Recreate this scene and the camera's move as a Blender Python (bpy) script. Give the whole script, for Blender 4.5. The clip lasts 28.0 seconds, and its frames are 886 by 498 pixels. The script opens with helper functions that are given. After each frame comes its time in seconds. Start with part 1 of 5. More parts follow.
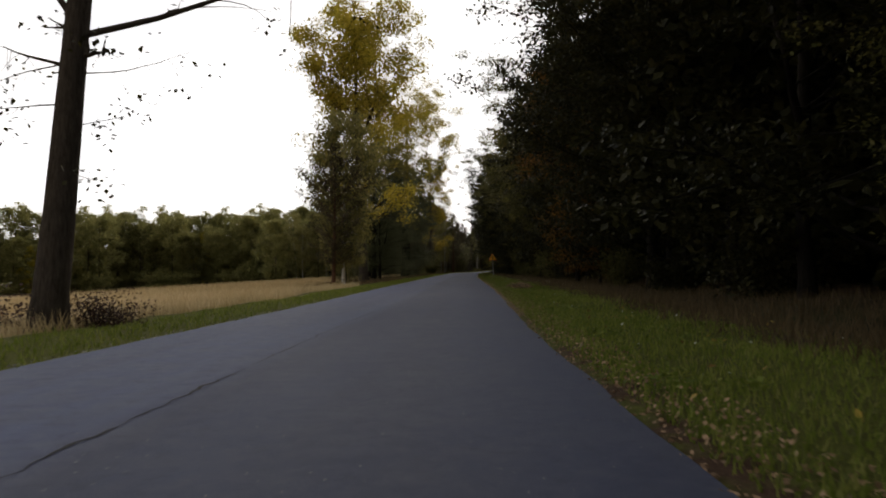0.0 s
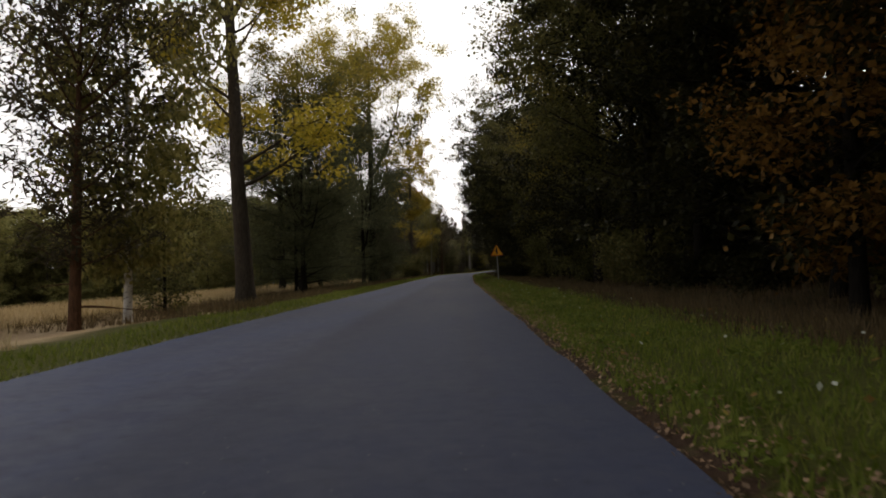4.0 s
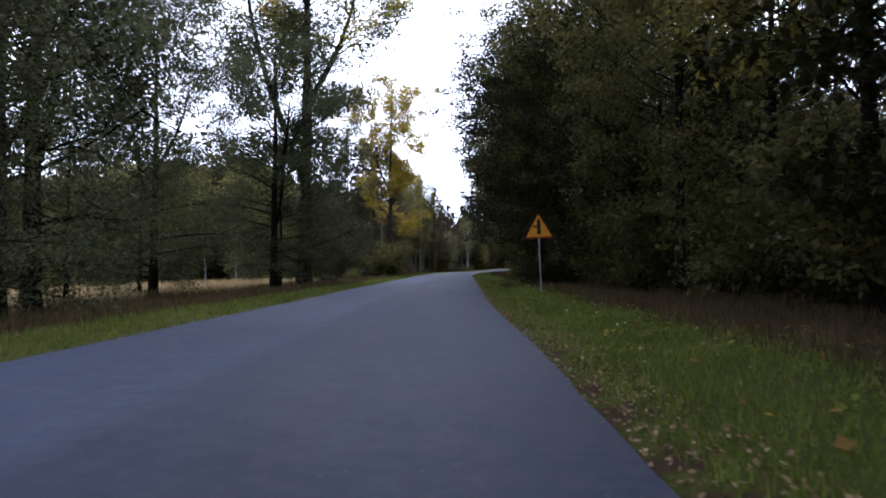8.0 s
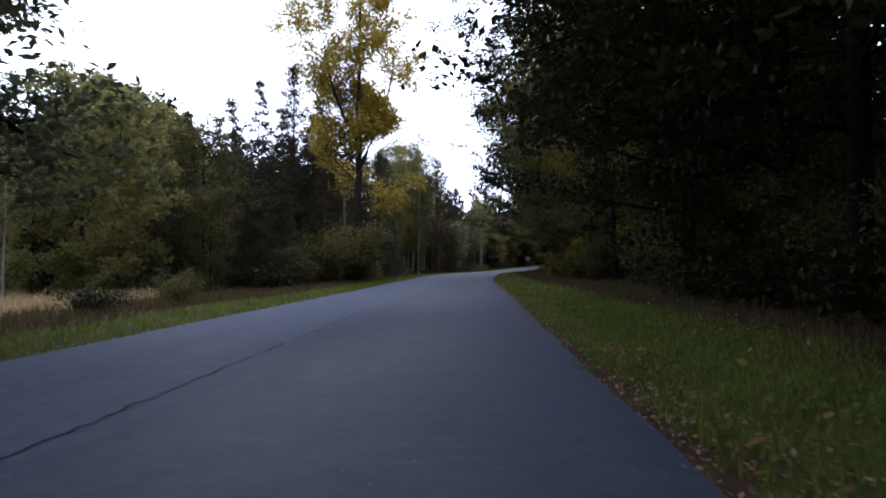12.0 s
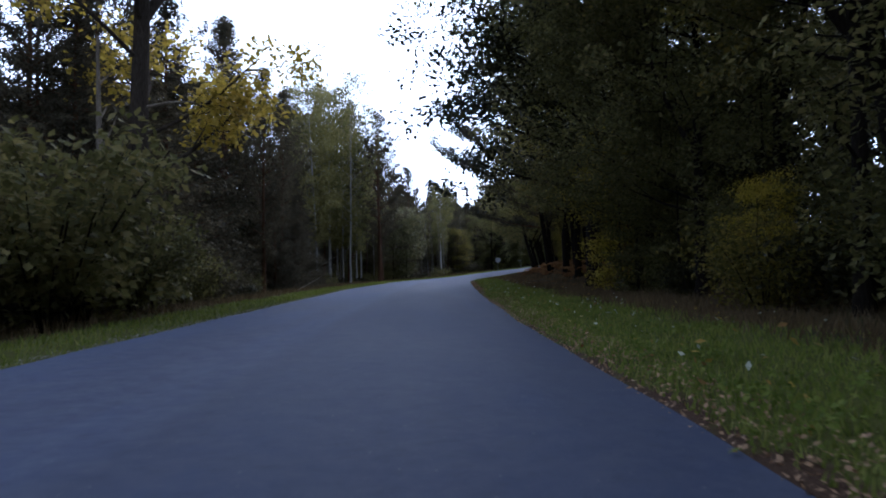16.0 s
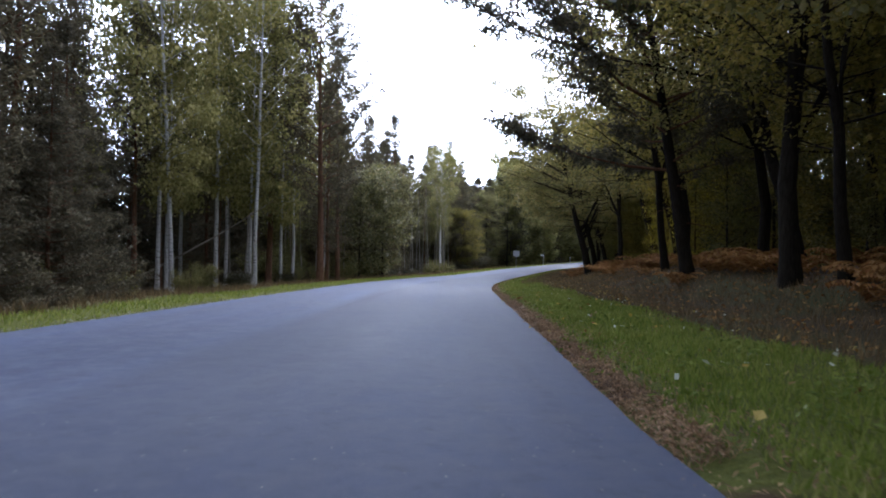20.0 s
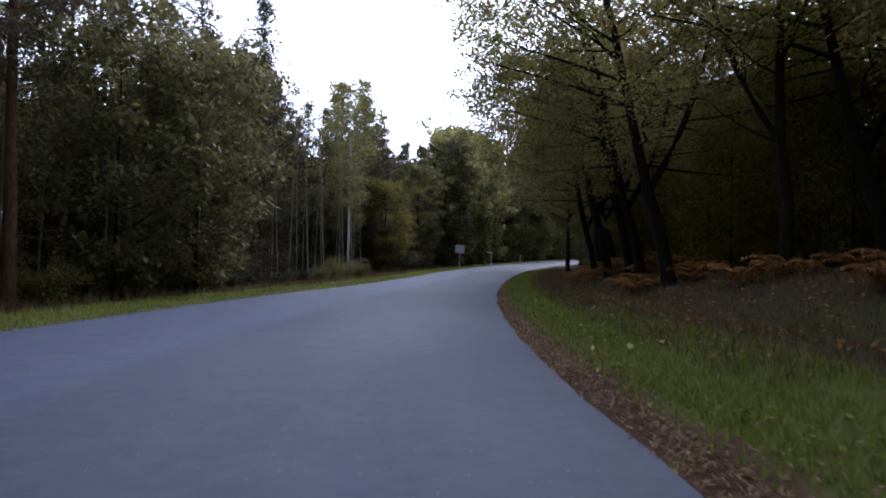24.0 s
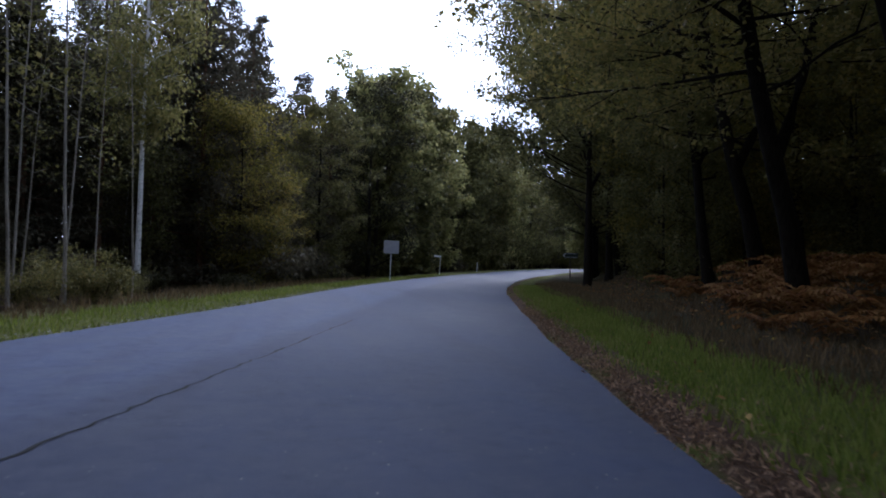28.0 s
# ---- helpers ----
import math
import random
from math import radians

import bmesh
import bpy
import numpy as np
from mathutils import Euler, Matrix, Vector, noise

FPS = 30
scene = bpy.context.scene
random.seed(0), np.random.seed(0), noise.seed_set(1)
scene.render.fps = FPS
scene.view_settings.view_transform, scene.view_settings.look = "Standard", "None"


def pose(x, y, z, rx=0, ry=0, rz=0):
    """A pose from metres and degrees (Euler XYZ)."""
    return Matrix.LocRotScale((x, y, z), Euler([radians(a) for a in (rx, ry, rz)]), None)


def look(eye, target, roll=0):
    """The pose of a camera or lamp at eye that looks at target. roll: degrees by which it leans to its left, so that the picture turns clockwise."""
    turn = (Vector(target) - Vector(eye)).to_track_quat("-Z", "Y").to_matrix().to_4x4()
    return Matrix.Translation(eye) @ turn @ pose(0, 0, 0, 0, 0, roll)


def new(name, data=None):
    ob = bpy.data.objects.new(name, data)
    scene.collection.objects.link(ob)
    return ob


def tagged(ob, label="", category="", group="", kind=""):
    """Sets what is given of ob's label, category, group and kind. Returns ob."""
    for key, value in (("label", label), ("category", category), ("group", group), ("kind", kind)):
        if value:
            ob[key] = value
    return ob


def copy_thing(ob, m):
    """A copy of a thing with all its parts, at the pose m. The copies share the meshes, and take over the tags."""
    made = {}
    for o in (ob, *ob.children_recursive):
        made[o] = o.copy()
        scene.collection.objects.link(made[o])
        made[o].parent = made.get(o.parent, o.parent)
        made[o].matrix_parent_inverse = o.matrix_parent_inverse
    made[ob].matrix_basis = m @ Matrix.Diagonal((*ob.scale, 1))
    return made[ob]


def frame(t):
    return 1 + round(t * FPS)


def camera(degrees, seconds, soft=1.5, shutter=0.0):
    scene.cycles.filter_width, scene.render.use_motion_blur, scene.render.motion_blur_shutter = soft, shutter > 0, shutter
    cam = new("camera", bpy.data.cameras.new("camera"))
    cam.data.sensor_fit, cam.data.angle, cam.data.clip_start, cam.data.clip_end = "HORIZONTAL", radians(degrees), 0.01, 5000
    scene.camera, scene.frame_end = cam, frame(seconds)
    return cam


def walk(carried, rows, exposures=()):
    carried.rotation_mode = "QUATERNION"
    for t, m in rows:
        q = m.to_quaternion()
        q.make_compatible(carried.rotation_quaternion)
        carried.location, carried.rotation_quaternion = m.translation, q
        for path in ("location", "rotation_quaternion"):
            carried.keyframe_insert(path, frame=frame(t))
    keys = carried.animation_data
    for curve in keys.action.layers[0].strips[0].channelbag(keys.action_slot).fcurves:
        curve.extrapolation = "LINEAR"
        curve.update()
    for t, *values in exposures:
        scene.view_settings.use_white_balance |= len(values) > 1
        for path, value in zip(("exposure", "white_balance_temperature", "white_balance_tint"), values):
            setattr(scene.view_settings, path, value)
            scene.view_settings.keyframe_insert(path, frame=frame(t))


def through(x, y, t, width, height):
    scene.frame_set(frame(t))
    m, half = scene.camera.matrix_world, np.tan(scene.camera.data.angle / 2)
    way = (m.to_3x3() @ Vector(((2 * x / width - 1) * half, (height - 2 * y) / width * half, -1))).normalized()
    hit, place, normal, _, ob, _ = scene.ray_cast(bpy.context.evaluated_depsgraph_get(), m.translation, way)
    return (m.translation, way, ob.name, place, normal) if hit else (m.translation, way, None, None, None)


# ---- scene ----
cam = camera(65.0, 28.0, soft=1.85, shutter=0.12)
PATH = [
    (0.0, (0.000, 0.000, 0.939), (-0.381, 9.988, 1.231), -0.21),
    (0.5, (-0.113, 3.865, 0.941), (-0.393, 13.856, 1.262), -0.53),
    (1.0, (-0.155, 7.726, 0.951), (-0.350, 17.719, 1.282), -1.16),
    (1.5, (-0.157, 11.557, 0.957), (-0.200, 21.551, 1.284), 0.01),
    (2.0, (-0.095, 15.410, 0.955), (-0.202, 25.405, 1.249), -0.77),
    (2.5, (-0.077, 19.223, 0.945), (0.065, 29.218, 1.225), 1.99),
    (3.0, (0.000, 22.995, 0.958), (-0.369, 32.985, 1.231), -0.13),
    (3.5, (-0.014, 26.581, 0.950), (-0.197, 36.575, 1.238), 0.32),
    (4.0, (0.000, 30.107, 0.966), (-0.256, 40.099, 1.272), -1.48),
    (4.5, (-0.118, 33.509, 0.957), (-0.027, 43.503, 1.289), -0.02),
    (6.5, (0.036, 48.116, 0.974), (-0.094, 58.111, 1.255), 1.28),
    (7.0, (0.028, 52.062, 0.969), (-0.242, 62.054, 1.263), -1.29),
    (7.5, (0.011, 56.012, 0.973), (0.041, 66.007, 1.262), 1.23),
    (8.0, (0.006, 60.126, 0.967), (-0.204, 70.120, 1.235), 0.31),
    (8.5, (-0.070, 64.254, 0.976), (-0.557, 74.239, 1.211), 1.35),
    (9.0, (-0.132, 68.308, 0.942), (-0.509, 78.298, 1.189), -4.08),
    (9.5, (-0.104, 72.269, 0.937), (0.131, 82.263, 1.168), -1.66),
    (10.0, (-0.053, 76.275, 0.914), (-0.026, 86.272, 1.136), -1.49),
    (10.5, (0.073, 80.229, 0.879), (0.194, 90.226, 1.116), -0.69),
    (11.0, (0.137, 84.106, 0.950), (0.102, 94.103, 1.181), 1.27),
    (11.5, (0.121, 87.920, 0.972), (-0.261, 97.910, 1.204), -0.18),
    (12.0, (0.040, 91.693, 0.944), (-0.331, 101.683, 1.202), -0.05),
    (12.5, (-0.041, 95.475, 0.947), (-0.518, 105.459, 1.243), -3.14),
    (14.5, (-0.073, 110.685, 0.954), (-0.556, 120.670, 1.214), -0.64),
    (15.0, (-0.162, 114.530, 0.954), (-0.362, 124.525, 1.212), 0.19),
    (15.5, (-0.153, 118.397, 0.944), (-0.485, 128.387, 1.257), -2.14),
    (16.0, (-0.104, 122.290, 0.950), (0.166, 132.281, 1.266), -0.81),
    (16.5, (0.097, 126.201, 0.936), (0.218, 136.196, 1.237), -2.10),
    (17.0, (0.325, 130.148, 0.954), (0.905, 140.127, 1.237), 1.10),
    (17.5, (0.582, 134.025, 0.966), (0.695, 144.021, 1.219), 0.54),
    (18.0, (0.699, 137.908, 0.949), (0.817, 147.904, 1.184), 2.04),
    (18.5, (0.783, 141.699, 0.939), (0.640, 151.695, 1.179), -1.40),
    (19.0, (0.859, 145.398, 0.946), (1.162, 155.391, 1.202), 1.35),
    (19.5, (1.042, 149.032, 0.949), (0.943, 159.027, 1.247), -0.57),
    (20.0, (1.158, 152.580, 0.960), (1.367, 162.575, 1.199), 0.96),
    (20.5, (1.357, 156.020, 0.952), (1.343, 166.017, 1.205), -1.35),
    (21.0, (1.485, 159.484, 0.945), (1.823, 169.474, 1.212), 0.58),
    (21.5, (1.636, 163.012, 0.949), (1.917, 173.004, 1.232), -0.67),
    (23.5, (2.171, 177.482, 0.947), (3.194, 187.426, 1.222), -1.39),
    (24.0, (2.558, 181.052, 0.950), (3.900, 190.958, 1.219), 1.06),
    (24.5, (3.063, 184.602, 0.947), (4.271, 194.524, 1.229), 0.82),
    (25.0, (3.559, 188.108, 0.939), (4.742, 198.033, 1.236), 2.15),
    (25.5, (4.007, 191.550, 0.951), (5.154, 201.480, 1.255), -0.50),
    (26.0, (4.506, 194.965, 0.952), (5.891, 204.864, 1.268), -0.18),
    (26.5, (5.093, 198.287, 0.949), (6.860, 208.123, 1.298), -0.49),
    (27.0, (5.742, 201.579, 0.947), (7.738, 211.371, 1.324), 0.31),
    (27.5, (6.477, 204.775, 0.961), (8.674, 214.523, 1.356), 1.77),
    (28.0, (7.238, 207.882, 0.964), (9.455, 217.623, 1.412), 1.41),
]
EXPOSURES = [(0.0, -0.95, 6850, 12), (1.0, -1.3, 6850, 12), (2.0, -1.7, 6750, 13), (3.0, -1.15, 6900, 13), (4.0, -0.8, 6950, 13), (4.5, -0.75, 6800, 13), (7.0, -0.2, 5450, 16), (8.0, 0.25, 5400, 16), (9.0, 0.2, 5410, 16), (10.0, 0.2, 5390, 16), (11.0, 0.45, 5350, 17), (12.0, -0.04, 5350, 17), (15.0, -0.3, 4960, 17), (16.0, 0.0, 4860, 16), (17.0, 0.3, 4910, 15), (18.0, 0.65, 4900, 15), (19.0, 1.3, 5330, 16), (20.0, 1.3, 5330, 15), (21.5, 1.75, 5370, 15), (24.0, 0.45, 5300, 18), (25.0, 0.5, 5150, 19), (26.0, 0.6, 4950, 18), (27.0, 0.45, 4950, 18), (28.0, 0.2, 5000, 18)]
walk(cam, [(t, look(eye, target, roll)) for t, eye, target, roll in PATH], EXPOSURES)

# ---- world and sun: thin bright cloud, the veiled sun ahead and to the right ----
SUN_ELEVATION, SUN_AZIMUTH = radians(42), radians(26)   # azimuth clockwise from +y
world = bpy.data.worlds.new("sky")
scene.world = world
world.use_nodes = True
wn = world.node_tree.nodes
sky = wn.new("ShaderNodeTexSky")
sky.sky_type, sky.sun_disc = "NISHITA", False
sky.sun_elevation, sky.sun_rotation = SUN_ELEVATION, SUN_AZIMUTH
sky.air_density, sky.dust_density, sky.ozone_density = 1.0, 4.0, 1.0
wn["Background"].inputs["Strength"].default_value = 0.12
# a thin veil of cloud over the blue, torn here and there
wl = world.node_tree.links
way = wn.new("ShaderNodeTexCoord")
flat_way = wn.new("ShaderNodeMapping")
flat_way.inputs["Scale"].default_value = (1.0, 1.0, 2.6)
veil = wn.new("ShaderNodeTexNoise")
veil.inputs["Scale"].default_value, veil.inputs["Detail"].default_value, veil.inputs["Roughness"].default_value = 1.7, 6.0, 0.55
cover = wn.new("ShaderNodeMapRange")
cover.inputs["From Min"].default_value, cover.inputs["From Max"].default_value = 0.30, 0.56
cover.inputs["To Min"].default_value, cover.inputs["To Max"].default_value = 0.25, 1.0
cloud = wn.new("ShaderNodeMix")
cloud.data_type = "RGBA"
cloud.inputs[7].default_value = (8.6, 8.7, 8.9, 1)
wl.new(way.outputs["Generated"], flat_way.inputs["Vector"])
wl.new(flat_way.outputs["Vector"], veil.inputs["Vector"])
wl.new(veil.outputs["Fac"], cover.inputs["Value"])
wl.new(cover.outputs["Result"], cloud.inputs[0])
wl.new(sky.outputs["Color"], cloud.inputs[6])
# the veil is brighter round the hidden sun and duller away from it
toward = wn.new("ShaderNodeVectorMath")
toward.operation = "DOT_PRODUCT"
toward.inputs[1].default_value = (math.sin(SUN_AZIMUTH) * math.cos(SUN_ELEVATION), math.cos(SUN_AZIMUTH) * math.cos(SUN_ELEVATION), math.sin(SUN_ELEVATION))
glow = wn.new("ShaderNodeMapRange")
glow.inputs["From Min"].default_value, glow.inputs["From Max"].default_value = -0.5, 0.9
glow.inputs["To Min"].default_value, glow.inputs["To Max"].default_value = 0.58, 1.95
lit = wn.new("ShaderNodeMix")
lit.data_type, lit.blend_type = "RGBA", "MULTIPLY"
lit.inputs[0].default_value = 1.0
wl.new(way.outputs["Generated"], toward.inputs[0])
wl.new(toward.outputs["Value"], glow.inputs["Value"])
wl.new(cloud.outputs[2], lit.inputs[6])
wl.new(glow.outputs["Result"], lit.inputs[7])
# and thinner overhead than low down
part_way = wn.new("ShaderNodeSeparateXYZ")
band = wn.new("ShaderNodeMapRange")
band.inputs["From Min"].default_value, band.inputs["From Max"].default_value = 0.0, 0.75
band.inputs["To Min"].default_value, band.inputs["To Max"].default_value = 1.95, 0.6
low = wn.new("ShaderNodeMix")
low.data_type, low.blend_type = "RGBA", "MULTIPLY"
low.inputs[0].default_value = 1.0
wl.new(way.outputs["Generated"], part_way.inputs["Vector"])
wl.new(part_way.outputs["Z"], band.inputs["Value"])
wl.new(lit.outputs[2], low.inputs[6])
wl.new(band.outputs["Result"], low.inputs[7])
wl.new(low.outputs[2], wn["Background"].inputs["Color"])
sun = new("sun", bpy.data.lights.new("sun", "SUN"))
sun.data.energy, sun.data.angle, sun.data.color = 1.25, radians(14), (1.0, 0.92, 0.8)
sun_from = Vector((math.sin(SUN_AZIMUTH) * math.cos(SUN_ELEVATION), math.cos(SUN_AZIMUTH) * math.cos(SUN_ELEVATION), math.sin(SUN_ELEVATION)))
sun.matrix_world = look(sun_from * 100, (0, 0, 0))


# ---- materials ----
def nodes_of(name):
    m = bpy.data.materials.new(name)
    m.use_nodes = True
    t = m.node_tree
    return m, t, t.nodes["Principled BSDF"], t.nodes["Material Output"]


def link(t, a, b):
    t.links.new(a, b)


def noise_node(t, scale, detail=4.0, rough=0.6, stretch=None):
    n = t.nodes.new("ShaderNodeTexNoise")
    n.inputs["Scale"].default_value, n.inputs["Detail"].default_value, n.inputs["Roughness"].default_value = scale, detail, rough
    c = t.nodes.new("ShaderNodeTexCoord")
    if stretch:
        mp = t.nodes.new("ShaderNodeMapping")
        mp.inputs["Scale"].default_value = stretch
        link(t, c.outputs["Object"], mp.inputs["Vector"])
        link(t, mp.outputs["Vector"], n.inputs["Vector"])
    else:
        link(t, c.outputs["Object"], n.inputs["Vector"])
    return n.outputs["Fac"]


def ramp(t, fac, stops):
    r = t.nodes.new("ShaderNodeValToRGB")
    e = r.color_ramp.elements
    while len(e) < len(stops):
        e.new(0.5)
    for k, (p, c) in enumerate(stops):
        e[k].position, e[k].color = p, (*c, 1)
    link(t, fac, r.inputs["Fac"])
    return r.outputs["Color"]


def mix(t, fac, a, b, mode="MIX"):
    n = t.nodes.new("ShaderNodeMix")
    n.data_type, n.blend_type = "RGBA", mode
    for sock, v in ((n.inputs[0], fac), (n.inputs[6], a), (n.inputs[7], b)):
        if isinstance(v, (int, float)):
            sock.default_value = v
        elif isinstance(v, tuple):
            sock.default_value = (*v, 1)
        else:
            link(t, v, sock)
    return n.outputs[2]


def bump(t, height, bsdf, strength, dist=0.02):
    b = t.nodes.new("ShaderNodeBump")
    b.inputs["Strength"].default_value, b.inputs["Distance"].default_value = strength, dist
    link(t, height, b.inputs["Height"])
    link(t, b.outputs["Normal"], bsdf.inputs["Normal"])


def math_node(t, op, a, b=None):
    n = t.nodes.new("ShaderNodeMath")
    n.operation = op
    for k, v in enumerate((a, b)):
        if v is None:
            continue
        if isinstance(v, (int, float)):
            n.inputs[k].default_value = v
        else:
            link(t, v, n.inputs[k])
    return n.outputs[0]


def plain(name, colour, rough=0.6, metal=0.0, vary=0.25, scale=30):
    m, t, b, _ = nodes_of(name)
    f = noise_node(t, scale, 5)
    dark = tuple(c * (1 - vary) for c in colour)
    light = tuple(min(1, c * (1 + vary)) for c in colour)
    link(t, ramp(t, f, [(0.3, dark), (0.7, light)]), b.inputs["Base Color"])
    b.inputs["Roughness"].default_value, b.inputs["Metallic"].default_value = rough, metal
    bump(t, f, b, 0.15, 0.004)
    return m


def leaf_material(name, stops, through=0.3, gloss=0.16):
    """Leaves: colour varied leaf by leaf and tree by tree, with light passing through."""
    m, t, b, out = nodes_of(name)
    g = t.nodes.new("ShaderNodeNewGeometry")
    o = t.nodes.new("ShaderNodeObjectInfo")
    f = math_node(t, "ADD", math_node(t, "MULTIPLY", g.outputs["Random Per Island"], 0.75), math_node(t, "MULTIPLY", o.outputs["Random"], 0.25))
    n = noise_node(t, 0.7, 2)
    f = math_node(t, "ADD", math_node(t, "MULTIPLY", f, 0.6), math_node(t, "MULTIPLY", n, 0.4))
    c = ramp(t, f, stops)
    link(t, c, b.inputs["Base Color"])
    b.inputs["Roughness"].default_value = 0.5
    b.inputs["Specular IOR Level"].default_value = gloss
    tr = t.nodes.new("ShaderNodeBsdfTranslucent")
    link(t, c, tr.inputs["Color"])
    mx = t.nodes.new("ShaderNodeMixShader")
    mx.inputs[0].default_value = through
    link(t, b.outputs[0], mx.inputs[1])
    link(t, tr.outputs[0], mx.inputs[2])
    link(t, mx.outputs[0], out.inputs["Surface"])
    return m


def bark_material(name, dark, light, scale=6.0, marks=None, grime=0.5):
    m, t, b, _ = nodes_of(name)
    f = noise_node(t, scale, 6, 0.7, (4, 4, 0.7))
    c = ramp(t, f, [(0.32, dark), (0.68, light)])
    if marks:
        k = noise_node(t, 5.0, 3, 0.6, (0.8, 0.8, 6))
        c = mix(t, ramp(t, k, [(0.58, (0, 0, 0)), (0.64, (1, 1, 1))]), c, marks)
    big = noise_node(t, 0.8, 2)
    c = mix(t, math_node(t, "MULTIPLY", big, grime), c, tuple(v * 0.6 for v in dark))
    link(t, c, b.inputs["Base Color"])
    b.inputs["Roughness"].default_value = 0.95
    b.inputs["Specular IOR Level"].default_value = 0.06
    bump(t, f, b, 0.8, 0.03)
    return m


# near-black green: the wood's deep shade is put into the leaf colour
LEAF_SHADED = leaf_material("leaves_shaded_green", [(0.2, (0.015, 0.016, 0.006)), (0.5, (0.034, 0.033, 0.010)), (0.85, (0.074, 0.064, 0.021))], 0.28)
LEAF_MID = leaf_material("leaves_green", [(0.2, (0.058, 0.062, 0.020)), (0.5, (0.145, 0.138, 0.044)), (0.85, (0.29, 0.245, 0.09))], 0.46)
LEAF_OAK = leaf_material("oak_leaves", [(0.2, (0.056, 0.060, 0.021)), (0.5, (0.145, 0.138, 0.050)), (0.85, (0.31, 0.265, 0.105))], 0.42, 0.32)
LEAF_OLIVE = leaf_material("leaves_olive", [(0.2, (0.085, 0.086, 0.020)), (0.5, (0.215, 0.185, 0.040)), (0.85, (0.40, 0.30, 0.075))], 0.6)
LEAF_BEND = leaf_material("oak_leaves_bend", [(0.2, (0.072, 0.074, 0.022)), (0.5, (0.19, 0.172, 0.048)), (0.85, (0.37, 0.285, 0.09))], 0.6, 0.3)
LEAF_FEATHER = leaf_material("leaves_feathery", [(0.2, (0.044, 0.050, 0.024)), (0.5, (0.098, 0.108, 0.054)), (0.85, (0.21, 0.215, 0.115))], 0.42, 0.06)
# paler than real leaves: the haze of distance is put into the colour
LEAF_FAR = leaf_material("leaves_far_hazed_green", [(0.2, (0.15, 0.155, 0.058)), (0.5, (0.31, 0.30, 0.11)), (0.85, (0.50, 0.44, 0.17))], 0.6, 0.1)
LEAF_LIGHT = leaf_material("leaves_yellow_green", [(0.2, (0.19, 0.17, 0.024)), (0.5, (0.46, 0.375, 0.045)), (0.85, (0.66, 0.52, 0.09))], 0.64)
LEAF_YELLOW = leaf_material("leaves_yellow", [(0.2, (0.20, 0.17, 0.03)), (0.5, (0.52, 0.39, 0.05)), (0.85, (0.70, 0.56, 0.14))], 0.62)
LEAF_RUST = leaf_material("leaves_rust", [(0.2, (0.06, 0.045, 0.013)), (0.5, (0.22, 0.115, 0.028)), (0.85, (0.40, 0.22, 0.05))], 0.5)
LEAF_RED = leaf_material("leaves_dark_red", [(0.2, (0.03, 0.02, 0.015)), (0.5, (0.07, 0.035, 0.025)), (0.85, (0.10, 0.08, 0.03))], 0.2)
NEEDLE = leaf_material("pine_needles", [(0.2, (0.040, 0.036, 0.022)), (0.5, (0.092, 0.080, 0.048)), (0.85, (0.175, 0.15, 0.09))], 0.3, 0.04)
NEEDLE_BLUE = leaf_material("spruce_needles", [(0.2, (0.042, 0.038, 0.025)), (0.5, (0.092, 0.082, 0.053)), (0.85, (0.17, 0.15, 0.095))], 0.28, 0.04)
LEAF_BIRCH = leaf_material("birch_leaves", [(0.2, (0.105, 0.105, 0.034)), (0.5, (0.245, 0.225, 0.070)), (0.85, (0.44, 0.38, 0.15))], 0.5)
EDGE_MAT = leaf_material("brown_needle_litter", [(0.15, (0.10, 0.068, 0.044)), (0.45, (0.29, 0.19, 0.115)), (0.75, (0.48, 0.31, 0.18)), (0.95, (0.52, 0.44, 0.32))], 0.1, 0.08)
FERN_MAT = leaf_material("bracken", [(0.2, (0.13, 0.058, 0.020)), (0.5, (0.28, 0.135, 0.042)), (0.85, (0.42, 0.26, 0.10))], 0.35, 0.08)
GRASS_MAT = leaf_material("grass_blades", [(0.12, (0.075, 0.106, 0.017)), (0.45, (0.165, 0.212, 0.034)), (0.7, (0.265, 0.290, 0.066)), (0.94, (0.44, 0.38, 0.18))], 0.38, 0.08)
DRY_MAT = leaf_material("dry_grass_blades", [(0.15, (0.062, 0.044, 0.022)), (0.5, (0.130, 0.094, 0.046)), (0.85, (0.25, 0.18, 0.095))], 0.25, 0.08)
STRAW_MAT = leaf_material("straw_blades", [(0.15, (0.36, 0.27, 0.13)), (0.5, (0.54, 0.42, 0.23)), (0.85, (0.68, 0.56, 0.34))], 0.35, 0.08)
LITTER_MAT = leaf_material("fallen_leaves", [(0.15, (0.10, 0.05, 0.02)), (0.4, (0.26, 0.15, 0.05)), (0.65, (0.45, 0.33, 0.06)), (0.9, (0.50, 0.46, 0.30))], 0.15, 0.08)
GRAVEL_MAT = leaf_material("pale_grit", [(0.15, (0.16, 0.15, 0.14)), (0.5, (0.30, 0.285, 0.26)), (0.9, (0.50, 0.48, 0.44))], 0.0, 0.08)
FLOWER_MAT = leaf_material("flower_heads", [(0.2, (0.50, 0.52, 0.42)), (0.8, (0.72, 0.74, 0.62))], 0.2, 0.08)
BARK_GREY = bark_material("bark_grey", (0.034, 0.027, 0.021), (0.115, 0.095, 0.074))
# almost black, with the trunks' shade put into the bark colour
BARK_SHADED = bark_material("bark_shaded", (0.008, 0.007, 0.005), (0.034, 0.028, 0.022))
BARK_PALE = bark_material("bark_pale_stem", (0.16, 0.145, 0.12), (0.42, 0.38, 0.33))
